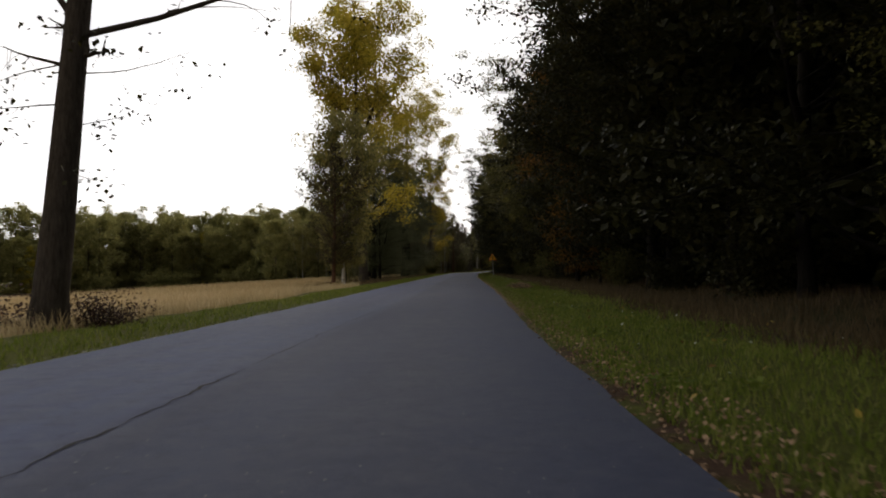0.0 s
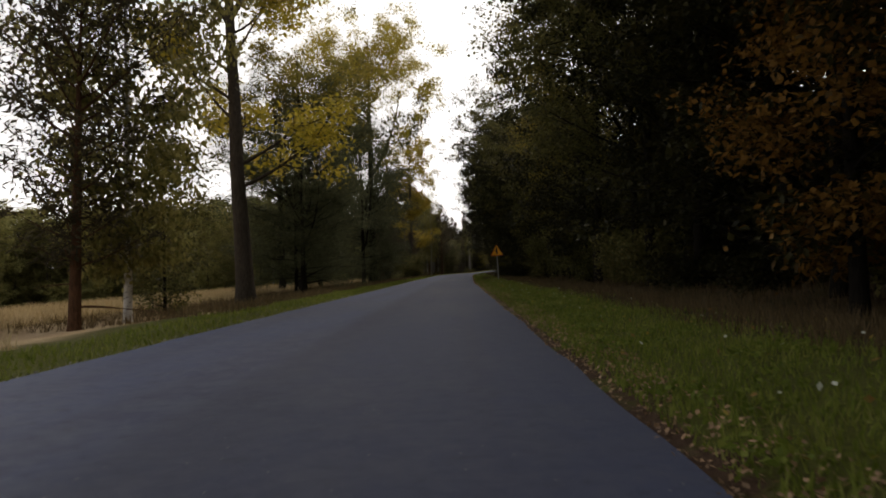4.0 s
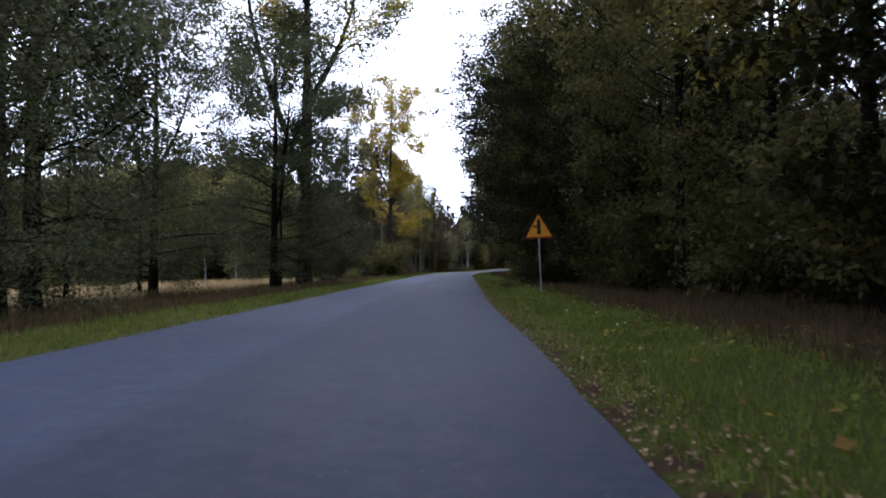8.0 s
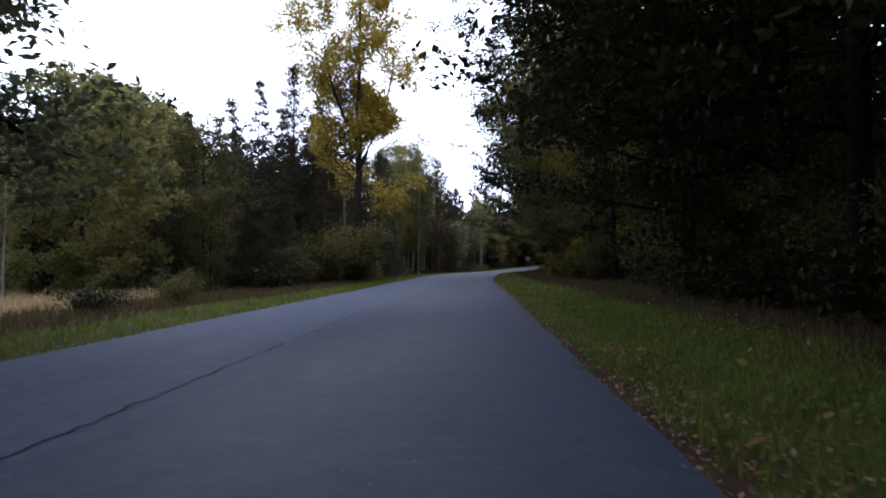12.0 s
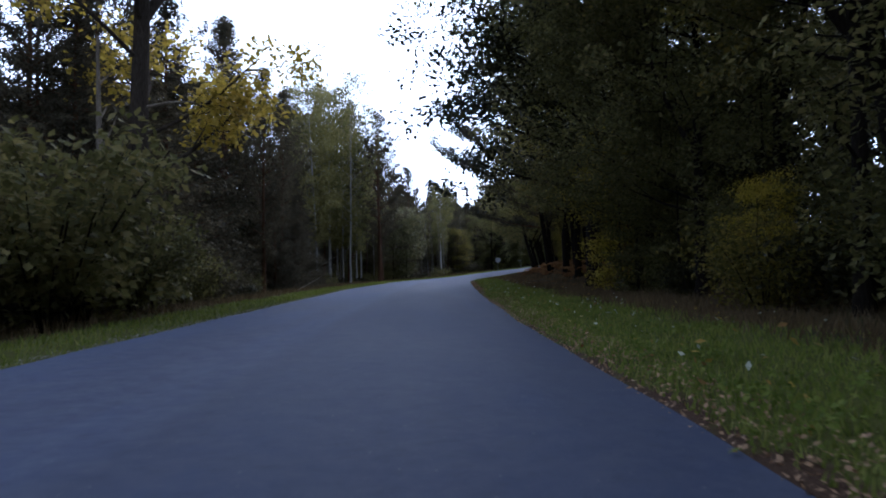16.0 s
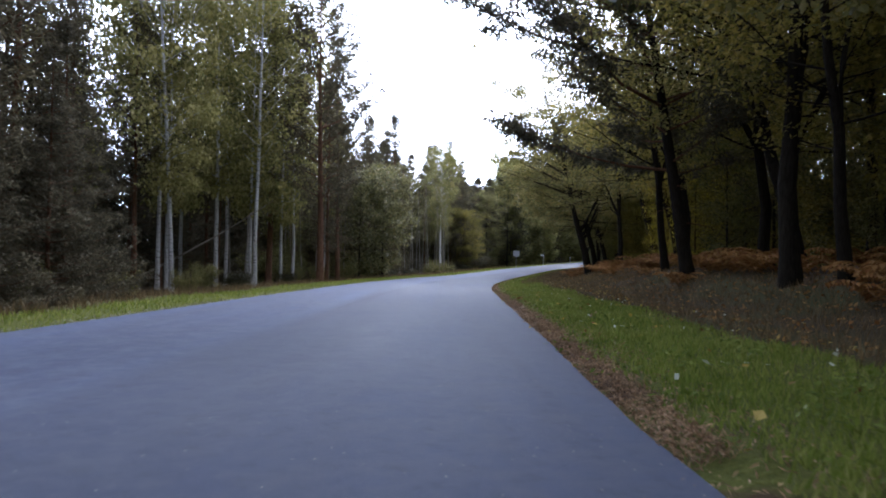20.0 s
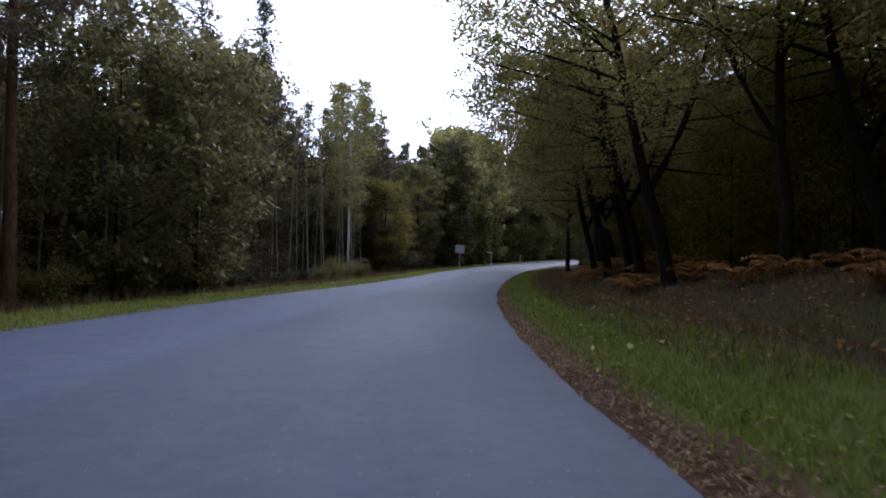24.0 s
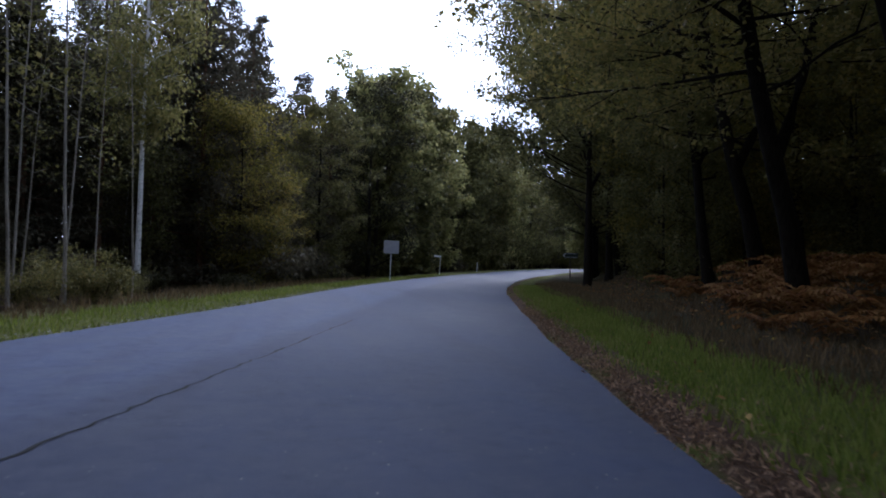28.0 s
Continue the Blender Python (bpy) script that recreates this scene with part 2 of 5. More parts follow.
BARK_PINE = bark_material("bark_pine", (0.055, 0.032, 0.020), (0.20, 0.105, 0.060))
BARK_BIRCH = bark_material("bark_birch", (0.28, 0.27, 0.25), (0.56, 0.54, 0.51), 9, (0.05, 0.045, 0.04), 0.3)
BARK_WHITE = bark_material("bark_white_birch", (0.50, 0.49, 0.46), (0.82, 0.80, 0.76), 9, (0.05, 0.045, 0.04), 0.1)
BARK_SNAG = bark_material("bare_wood", (0.16, 0.13, 0.10), (0.42, 0.37, 0.30))


def asphalt_material():
    m, t, b, _ = nodes_of("asphalt")
    grain = noise_node(t, 140, 3, 0.7)
    patch = noise_node(t, 0.30, 5, 0.65, (1.0, 0.30, 1))
    streak = noise_node(t, 1.3, 3, 0.5, (1.0, 0.03, 1))
    # the grey is tinted blue here to carry the overhead sky's light
    c = ramp(t, grain, [(0.25, (0.022, 0.030, 0.064)), (0.55, (0.045, 0.059, 0.120)), (0.8, (0.095, 0.114, 0.191))])
    c = mix(t, math_node(t, "MULTIPLY", ramp_value(t, patch, 0.38, 0.62), 0.7), c, (0.087, 0.111, 0.202))
    c = mix(t, math_node(t, "MULTIPLY", ramp_value(t, streak, 0.45, 0.7), 0.40), c, (0.037, 0.039, 0.069))
    blotch = noise_node(t, 2.2, 5, 0.7)
    c = mix(t, math_node(t, "MULTIPLY", ramp_value(t, blotch, 0.42, 0.62), 0.5), c, (0.091, 0.103, 0.149))
    fine = noise_node(t, 7.0, 4, 0.75)
    c = mix(t, math_node(t, "MULTIPLY", ramp_value(t, fine, 0.50, 0.66), 0.35), c, (0.114, 0.124, 0.172))
    c = mix(t, math_node(t, "MULTIPLY", ramp_value(t, fine, 0.46, 0.34), 0.35), c, (0.027, 0.032, 0.051))
    # right lane darker: wheel-track wear, plus the left lane's sheen put into colour; tyres have polished two bands of
    # each lane
    lane = math_node(t, "ADD", attribute(t, "across"), math_node(t, "MULTIPLY", math_node(t, "SUBTRACT", patch, 0.5), 0.10))
    c = mix(t, math_node(t, "MULTIPLY", ramp_value(t, lane, 0.41, 0.47), 0.42), c, (0.029, 0.033, 0.054))
    specks = t.nodes.new("ShaderNodeTexVoronoi")
    specks.inputs["Scale"].default_value = 9.0
    co = t.nodes.new("ShaderNodeTexCoord")
    link(t, co.outputs["Object"], specks.inputs["Vector"])
    c = mix(t, ramp_value(t, specks.outputs["Distance"], 0.075, 0.045), c, (0.24, 0.235, 0.23))
    link(t, c, b.inputs["Base Color"])
    link(t, ramp_in(t, patch, 0.62, 0.80), b.inputs["Roughness"])
    b.inputs["Specular IOR Level"].default_value = 0.35
    bump(t, grain, b, 0.5, 0.006)
    return m


def ramp_in(t, fac, lo, hi):
    n = t.nodes.new("ShaderNodeMapRange")
    n.inputs["From Min"].default_value, n.inputs["From Max"].default_value = 0.3, 0.7
    n.inputs["To Min"].default_value, n.inputs["To Max"].default_value = lo, hi
    link(t, fac, n.inputs["Value"])
    return n.outputs["Result"]


def ramp_value(t, fac, lo, hi):
    n = t.nodes.new("ShaderNodeMapRange")
    n.inputs["From Min"].default_value, n.inputs["From Max"].default_value = lo, hi
    link(t, fac, n.inputs["Value"])
    return n.outputs["Result"]


def ground_material():
    """Turf, dry grass, straw field and forest floor, by the masks laid on the sheet."""
    m, t, b, _ = nodes_of("ground")
    fine, mid, big = noise_node(t, 18, 6, 0.7), noise_node(t, 1.6, 4), noise_node(t, 0.25, 3)
    turf = ramp(t, fine, [(0.25, (0.040, 0.048, 0.010)), (0.5, (0.095, 0.105, 0.022)), (0.8, (0.17, 0.165, 0.045))])
    turf = mix(t, ramp_value(t, mid, 0.5, 0.75), turf, (0.085, 0.085, 0.030))
    dry = ramp(t, fine, [(0.25, (0.024, 0.018, 0.010)), (0.55, (0.060, 0.043, 0.024)), (0.85, (0.125, 0.085, 0.045))])
    dry = mix(t, ramp_value(t, big, 0.45, 0.65), dry, (0.055, 0.058, 0.022))
    straw = ramp(t, noise_node(t, 5, 6, 0.7), [(0.25, (0.36, 0.26, 0.14)), (0.55, (0.54, 0.41, 0.24)), (0.85, (0.66, 0.54, 0.34))])
    straw = mix(t, math_node(t, "MULTIPLY", ramp_value(t, big, 0.4, 0.7), 0.5), straw, (0.34, 0.21, 0.12))
    floor = ramp(t, fine, [(0.25, (0.018, 0.013, 0.008)), (0.55, (0.050, 0.034, 0.020)), (0.85, (0.10, 0.065, 0.035))])
    dirt = ramp(t, noise_node(t, 45, 5, 0.8), [(0.25, (0.030, 0.019, 0.012)), (0.55, (0.090, 0.055, 0.035)), (0.8, (0.20, 0.13, 0.085))])
    a = {k: attribute(t, k) for k in ("dry", "straw", "floor", "dirt")}
    c = mix(t, a["dry"], turf, dry)
    c = mix(t, a["straw"], c, straw)
    c = mix(t, a["floor"], c, floor)
    edge = ramp_value(t, math_node(t, "ADD", a["dirt"], math_node(t, "MULTIPLY", math_node(t, "SUBTRACT", mid, 0.5), 1.6)), 0.4, 0.6)
    c = mix(t, edge, c, dirt)
    link(t, c, b.inputs["Base Color"])
    b.inputs["Roughness"].default_value = 0.95
    b.inputs["Specular IOR Level"].default_value = 0.1
    bump(t, fine, b, 0.8, 0.05)
    return m


def attribute(t, name):
    n = t.nodes.new("ShaderNodeAttribute")
    n.attribute_name = name
    return n.outputs["Fac"]


ASPHALT, GROUND = asphalt_material(), ground_material()
CRACK_MAT = plain("crack_shadow_tar", (0.012, 0.012, 0.012), 0.9)
STEEL = plain("galvanised_steel", (0.42, 0.43, 0.44), 0.45, 0.6, 0.15, 12)
SIGN_YELLOW = plain("sign_yellow", (1.0, 0.45, 0.008), 0.4, 0, 0.04, 8)
SIGN_RED = plain("sign_red", (0.45, 0.03, 0.02), 0.5, 0, 0.12, 8)
SIGN_BLACK = plain("sign_black", (0.012, 0.012, 0.012), 0.5)
SIGN_WHITE = plain("sign_white", (0.60, 0.60, 0.62), 0.5, 0, 0.1, 8)
SIGN_GREY = plain("sign_grey", (0.36, 0.36, 0.39), 0.6, 0, 0.12, 8)
SIGN_PALE = plain("sign_pale", (0.85, 0.85, 0.84), 0.45, 0, 0.05, 8)
BOARD_DARK = plain("board_dark", (0.03, 0.045, 0.04), 0.6)
POST_WOOD = plain("post_wood", (0.10, 0.08, 0.06), 0.9, 0, 0.4, 20)
TWIG_MAT = plain("dead_twigs", (0.11, 0.075, 0.05), 0.9, 0, 0.4, 20)

# ---- the plan: road edges and heights along y ----
STATIONS = np.arange(-120.0, 420.0, 1.0)


def eased(keys, width=7):
    ys, vs = zip(*keys)
    v = np.interp(STATIONS, ys, vs)
    k = np.hanning(2 * width + 1)
    return np.convolve(np.pad(v, width, mode="edge"), k / k.sum(), mode="valid")


RIGHT = eased([(-120, 1.1), (3, 1.1), (10.6, 0.93), (18, 1.02), (33, 1.1), (55, 1.0), (63, 0.96), (71, 0.95), (79, 0.87), (87, 0.97), (95, 1.1), (100, 1.14), (113, 1.36), (118, 1.4), (125, 1.48), (135, 1.6), (150, 2.1), (160, 2.62), (170, 3.15), (180, 3.68), (184, 4.05), (190, 4.8), (198, 6.25), (206, 7.95), (214, 9.95), (222, 12.15), (232, 15.1), (242, 18.5), (252, 22.4), (264, 28.0), (280, 37.4), (300, 52.4), (330, 80), (420, 190)], 5)
LEFT = eased([(-120, -4.4), (8, -4.38), (22, -4.34), (34, -4.46), (80, -4.5), (92, -4.6), (104, -4.6), (118, -4.4), (135, -4.45), (160, -4.35), (170, -3.75), (180, -3.0), (190, -2.0), (198, -0.6), (206, 1.45), (214, 3.95), (222, 6.35), (232, 8.95), (242, 11.9), (252, 15.6), (264, 21.1), (280, 30.0), (300, 45.8), (330, 73), (420, 180)], 5)
RISE = eased([(-120, 0), (195, 0.02), (210, 0.12), (218, 0.28), (226, 0.45), (234, 0.61), (242, 0.76), (250, 0.97), (260, 1.28), (275, 1.85), (300, 3.0), (340, 4.0), (420, 4.5)])


def right_x(y):
    return np.interp(y, STATIONS, RIGHT)


def left_x(y):
    return np.interp(y, STATIONS, LEFT)


def rise(y):
    return np.interp(y, STATIONS, RISE)


def smooth(v):
    v = np.clip(v, 0, 1)
    return v * v * (3 - 2 * v)


def lateral(x, y):
    """Metres outside the right edge and outside the left edge."""
    y = np.asarray(y, float)
    lean = np.cos(np.arctan((right_x(y + 2) - right_x(y - 2)) / 4))
    return (x - right_x(y)) * lean, (left_x(y) - x) * lean


def height(x, y):
    r, l = lateral(x, y)
    z = rise(y) - 0.06
    z = z + np.where(r > 0, 0.10 * smooth((r + 0.1) / 0.45) + 0.10 * smooth((r - 0.8) / 2) - 0.14 * smooth((r - 2.6) / 1.6) + 0.45 * smooth((r - 4.6) / 4) + 0.6 * smooth((r - 3.0) / 4) * smooth((y - 148) / 25), 0)
    z = z + np.where(l > 0, 0.08 * smooth(l / 0.8) - 0.25 * smooth((l - 1) / 4) - 3.3 * smooth((l - 5) / 60) * (1 - smooth((y - 135) / 40)), 0)
    away = smooth(np.maximum(r, l) / 2)
    return z + away * (0.05 * np.sin(x * 0.9 + 1.3 * np.sin(y * 0.31)) * np.cos(y * 0.7) + 0.02 * np.sin(x * 2.7 + y * 1.9))


def ground_z(x, y):
    return float(height(np.float64(x), np.float64(y)))


# ---- building helpers ----
def mesh_from(name, verts, faces, material, smooth_shade=False):
    """A mesh from arrays: faces all with the same number of corners."""
    me = bpy.data.meshes.new(name)
    verts, faces = np.asarray(verts, np.float32), np.asarray(faces, np.int32)
    n, k = faces.shape
    me.vertices.add(len(verts))
    me.vertices.foreach_set("co", verts.ravel())
    me.loops.add(n * k)
    me.loops.foreach_set("vertex_index", faces.ravel())
    me.polygons.add(n)
    me.polygons.foreach_set("loop_start", np.arange(0, n * k, k, dtype=np.int32))
    me.polygons.foreach_set("loop_total", np.full(n, k, np.int32))
    me.update(calc_edges=True)
    me.materials.append(material)
    me.polygons.foreach_set("use_smooth", np.full(n, smooth_shade))
    me.validate()
    return me


def part(name, me, parent, label=""):
    """One mesh as a part of a thing; me is a mesh or a (bmesh, material) pair."""
    if isinstance(me, tuple):
        bm, material = me
        me = bpy.data.meshes.new(name)
        bm.to_mesh(me)
        bm.free()
        me.materials.append(material)
    ob = new(name, me)
    ob.parent = parent
    if label:
        ob["label"] = label
    return ob


def tube_arrays(tubes, sides):
    """Quads round polylines: tubes are (points, radii)."""
    V, F, base = [], [], 0
    ang = np.linspace(0, 2 * np.pi, sides, endpoint=False)
    for pts, radii in tubes:
        pts, radii = np.asarray(pts, float), np.asarray(radii, float)
        d = np.gradient(pts, axis=0)
        d /= np.linalg.norm(d, axis=1)[:, None] + 1e-9
        ref = np.where(np.abs(d[:, 2:3]) > 0.9, [[1.0, 0, 0]], [[0, 0, 1.0]])
        a = np.cross(d, ref)
        a /= np.linalg.norm(a, axis=1)[:, None] + 1e-9
        b = np.cross(d, a)
        ring = pts[:, None] + radii[:, None, None] * (np.cos(ang)[None, :, None] * a[:, None] + np.sin(ang)[None, :, None] * b[:, None])
        V.append(ring.reshape(-1, 3))
        n = len(pts)
        i, j = np.meshgrid(np.arange(n - 1), np.arange(sides), indexing="ij")
        q = np.stack([i * sides + j, i * sides + (j + 1) % sides, (i + 1) * sides + (j + 1) % sides, (i + 1) * sides + j], -1).reshape(-1, 4)
        F.append(q + base)
        base += n * sides
    return np.concatenate(V), np.concatenate(F)


def tubes_mesh(name, tubes, sides, material):
    v, f = tube_arrays(tubes, sides)
    return mesh_from(name, v, f, material, True)


def leaves_mesh(name, rng, centres, radii, count, length, width, material, flat=0.5, droop=0.0, spray=5, reach=0.22, puff=0.6):
    """Leaves in small sprays scattered in clumps: four-cornered blades, kinked along the rib."""
    centres, radii = np.asarray(centres, float), np.asarray(radii, float)
    per = max(1, int(round(count / spray)))
    n = len(centres) * per
    p = rng.normal(size=(n, 3))
    p /= np.linalg.norm(p, axis=1)[:, None]
    p *= (rng.random((n, 1)) ** 0.45)
    p[:, 2] *= puff
    pos = np.repeat(centres, per, 0) + p * np.repeat(radii, per)[:, None]
    pos[:, 2] -= droop * rng.random(n) * np.repeat(radii, per)
    pos = np.repeat(pos, spray, 0) + rng.normal(size=(n * spray, 3)) * reach * np.array([1, 1, 0.6])
    m = len(pos)
    az = rng.random(m) * 2 * np.pi
    el = rng.normal(-0.25 - droop, 0.5, m)
    d = np.stack([np.cos(az) * np.cos(el), np.sin(az) * np.cos(el), np.sin(el)], 1)
    up = np.stack([rng.normal(0, 1 - flat, m), rng.normal(0, 1 - flat, m), np.ones(m)], 1)
    s = np.cross(d, up)
    s /= np.linalg.norm(s, axis=1)[:, None] + 1e-9
    L = length * (0.6 + 0.8 * rng.random(m))[:, None]
    W = width * (0.6 + 0.8 * rng.random(m))[:, None]
    nrm = np.cross(s, d)
    v = np.stack([pos, pos + d * L * 0.45 + s * W * 0.5, pos + d * L - nrm * L * 0.12, pos + d * L * 0.5 - s * W * 0.5], 1).reshape(-1, 3)
    f = np.arange(m * 4).reshape(-1, 4)
    return mesh_from(name, v, f, material)


# ---- trees ----
def limb(rng, start, az, elev, length, r0, bend=0.35, n=5, wob=0.06):
    pts = [np.array(start, float)]
    for k in range(n):
        elev = elev + bend / n
        az = az + rng.normal(0, wob * 3)
        d = np.array([math.cos(az) * math.cos(elev), math.sin(az) * math.cos(elev), math.sin(elev)])
        pts.append(pts[-1] + d * length / n)
    return np.array(pts), np.linspace(r0, r0 * 0.22, n + 1)


def along(pts, f):
    k = f * (len(pts) - 1)
    i = min(int(k), len(pts) - 2)
    return pts[i] + (pts[i + 1] - pts[i]) * (k - i)


def stem(rng, H, r0, lean=(0, 0), wob=0.12, n=9, tip=0.15, flare=1.35):
    h = np.linspace(0, 1, n)
    pts = np.stack([lean[0] * h + np.cumsum(rng.normal(0, wob / n, n)) * H * 0.12, lean[1] * h + np.cumsum(rng.normal(0, wob / n, n)) * H * 0.12, h * H - 0.25 * (h == 0)], 1)
    pts[0, :2] = 0
    r = r0 * (1 - (1 - tip) * h ** 0.9)
    r[0] *= flare
    pts = np.insert(pts, 1, pts[0] + (pts[1] - pts[0]) * 0.35, 0)
    r = np.insert(r, 1, r0)
    return pts, r


def branchwork(tubes, bark, root, split, sides=4):
    """The boughs: one part each on the great roadside trees, joined on the trees of the wood."""
    if split:
        for t in tubes:
            part("branch", tubes_mesh("branch", [t], 6, bark), root)
    else:
        part("branchwork", tubes_mesh("branchwork", tubes, sides, bark), root)["kind"] = "stuff"


def tree(name, seed, H, r0, R, first, limbs, bark, leaf, leaves=60, size=(0.19, 0.12), clump=0.75, elev=(0.2, 0.8), shape="oval", lean=(0, 0), subs=3, droop=0.0, forks=0, flat=0.5, bend=0.35, sides=8, spray=5, reach=0.22, label="", category="tree", split=False, twig=4, extra=(), top=None, fork=0.32, inner=(0.55, 0.8), sway=0.12, puff=0.45):
    """A tree: trunk, limbs and crown under one empty at its foot."""
    rng = np.random.default_rng(seed)
    root = new(name)
    root.empty_display_size = 0.3
    trunk, tr = stem(rng, H * 0.92, r0, lean, sway)
    trunks = [(trunk, tr)]
    for k in range(forks):
        f0 = fork + 0.14 * (0.32 / fork) ** 3 * k + rng.random() * 0.08
        p = along(trunk, f0)
        az = k * 2.6 + rng.random()
        pts, rr = limb(rng, p, az, 0.95, H * (0.92 - f0) * 0.85, r0 * (1 - 0.8 * f0) * 0.75, 0.5, 7)
        trunks.append((pts, rr))
    tubes, centres, radii = [], [], []
    for k in range(limbs):
        u = (k + 0.5 * rng.random()) / limbs
        base, br = trunks[k % len(trunks)]
        z0, z1 = base[0][2], base[-1][2]
        f = np.clip((max(first, z0 + 0.3) + (z1 * 0.98 - max(first, z0 + 0.3)) * u - z0) / (z1 - z0), 0.02, 0.98)
        p = along(base, f)
        hh = (p[2] - first) / max(H - first, 0.1)
        prof = {"oval": 0.45 + 1.2 * hh * (1 - hh) * 1.9 if hh < 0.55 else 1.04 - (hh - 0.55) * 1.5, "cone": 1.0 - 0.88 * hh, "dome": min(1.0, 0.75 + hh * 0.5) if hh < 0.6 else 1.05 - (hh - 0.6) * 1.4, "vase": 0.42 + 0.16 * hh if hh < 0.3 else 0.47 + 1.5 * (hh - 0.3) if hh < 0.65 else 1.0 - (hh - 0.65) * 1.6, "golden": 0.75 - 0.9 * hh if hh < 0.25 else 0.52 + 1.15 * (hh - 0.25) if hh < 0.6 else 0.95 - (hh - 0.6) * 1.4, "top": 0.35 + 0.9 * hh if hh < 0.6 else 0.9 - (hh - 0.6) * 1.3}[shape]
        L = max(0.5, R * prof * (0.75 + 0.5 * rng.random()))
        az = k * 2.399 + rng.normal(0, 0.35)
        e = elev[0] + (elev[1] - elev[0]) * hh
        rad = max(0.012, float(np.interp(f, np.linspace(0, 1, len(br)), br)) * 0.31)
        pts, rr = limb(rng, p, az, e + abs(rng.normal(0, 0.10)), L, rad, bend, 6, 0.11)
        tubes.append((pts, rr))
        centres.append(pts[-1]), radii.append(clump)
        for f2 in inner:
            centres.append(along(pts, f2) + rng.normal(0, 0.15, 3)), radii.append(clump * 0.9)
        for s in range(subs):
            f2 = 0.35 + 0.6 * (s + rng.random()) / subs
            q = along(pts, f2)
            sp, sr = limb(rng, q, az + rng.choice([-1, 1]) * (0.6 + 0.6 * rng.random()), e * 0.6 + rng.normal(0, 0.3) - droop * 0.5, L * (0.28 + 0.25 * rng.random()), rad * 0.4, 0.2, 3)
            tubes.append((sp, sr))
            centres.append(sp[-1]), radii.append(clump * (0.7 + 0.5 * rng.random()))
    for z, az, e, L, rad in extra:
        pts, rr = limb(rng, [np.interp(z, trunk[:, 2], trunk[:, c]) for c in range(3)], az, e, L, rad, bend, 7)
        tubes.append((pts, rr))
        for s in range(7):
            sp, sr = limb(rng, along(pts, 0.3 + 0.1 * s), az + rng.choice([-1, 1]) * 0.8, rng.normal(-0.1, 0.5), L * 0.3, rad * 0.2, -0.5, 5)
            tubes.append((sp, sr))
            centres.append(sp[-1]), radii.append(clump)
    part("trunk", tubes_mesh("trunk", trunks, sides, bark), root)
    branchwork(tubes, bark, root, split, twig)
    if top:
        centres, radii = np.array(centres), np.array(radii)
        high = centres[:, 2] > H * 0.6 + rng.normal(0, H * 0.06, len(centres))
        part("upper_crown", leaves_mesh("upper_crown", rng, centres[high], radii[high], leaves, size[0], size[1], top, flat, droop, spray, reach, puff), root, "yellowing upper crown")
        centres, radii = centres[~high], radii[~high]
    if leaves:
        part("crown", leaves_mesh("crown", rng, centres, radii, leaves, size[0], size[1], leaf, flat, droop, spray, reach, puff), root)
    return tagged(root, label, category, "", "")


def pine(name, seed, H, r0, R, first, whorls, leaf=None, dead=6, label="", narrow=False, tufts=26, broad=False, lean=None, bark=None):
    """A pine: a straight reddish stem with whorls of boughs that carry needle tufts."""
    rng = np.random.default_rng(seed)
    leaf = leaf or NEEDLE
    root = new(name)
    trunk, tr = stem(rng, H, r0, lean or (rng.normal(0, 0.2), rng.normal(0, 0.2)), 0.08, tip=0.06)
    tubes, centres, radii = [], [], []
    for k in range(whorls):
        u = k / max(1, whorls - 1)
        z = first + (H * 0.97 - first) * u
        p = along(trunk, z / H)
        prof = (0.6 + 1.4 * u if u < 0.29 else 1.0 - 1.05 * (u - 0.29)) if broad else (1 - u) ** 0.9 if narrow else (0.55 + 0.9 * u if u < 0.45 else 1.0 - (u - 0.45) * 1.55)
        for b in range(4 if not narrow else 5 if u < 0.75 else 3):
            L = max(0.18 if narrow else 0.3, R * prof * (0.65 + 0.6 * rng.random()))
            az = b * (1.257 if narrow else 1.571) + k * 0.9 + rng.normal(0, 0.3)
            L *= 1 - 0.4 * math.cos(az) if broad else 1
            pts, rr = limb(rng, p + [0, 0, rng.normal(0, 0.12)], az, 0.0 if narrow else 0.02 + 0.4 * u if broad else 0.25 + 0.5 * u, L, 0.012 + 0.007 * L, 0.35, 4)
            tubes.append((pts, rr))
            for f in ((0.8,) if narrow and u > 0.75 else np.linspace(0.4, 1.0, max(2, int(L / 0.55)))):
                if broad and f > 0.45:
                    twig, tw = limb(rng, along(pts, f), az + rng.choice([-1, 1]) * (0.5 + 0.5 * rng.random()), 0.15 + rng.normal(0, 0.2), L * 0.22 * (1.4 - f) + 0.4, 0.012, 0.5, 3)
                    tubes.append((twig, tw))
                    centres += [along(twig, 0.6), twig[-1]]
                    radii += [0.3 + 0.25 * rng.random(), 0.3 + 0.3 * rng.random()]
                centres.append(along(pts, f)), radii.append((0.06 + 0.36 * (1 - u) if narrow else 0.34) + 0.12 * rng.random())
    for k in range(dead):
        z = first * (0.3 + 0.65 * rng.random())
        tubes.append(limb(rng, along(trunk, z / H), rng.random() * 6.28, -0.1 + 0.2 * rng.random(), 0.8 + 1.4 * rng.random(), 0.018, -0.2, 4))
    part("trunk", tubes_mesh("trunk", [(trunk, tr)], 8, bark or BARK_PINE), root)
    branchwork(tubes, BARK_PINE, root, False)
    part("crown", leaves_mesh("crown", rng, centres, radii, int(tufts * 1.5), 0.22, 0.06 if narrow else 0.05, leaf, 0.15, 0.0, 4, 0.10), root)
    return tagged(root, label, "tree")


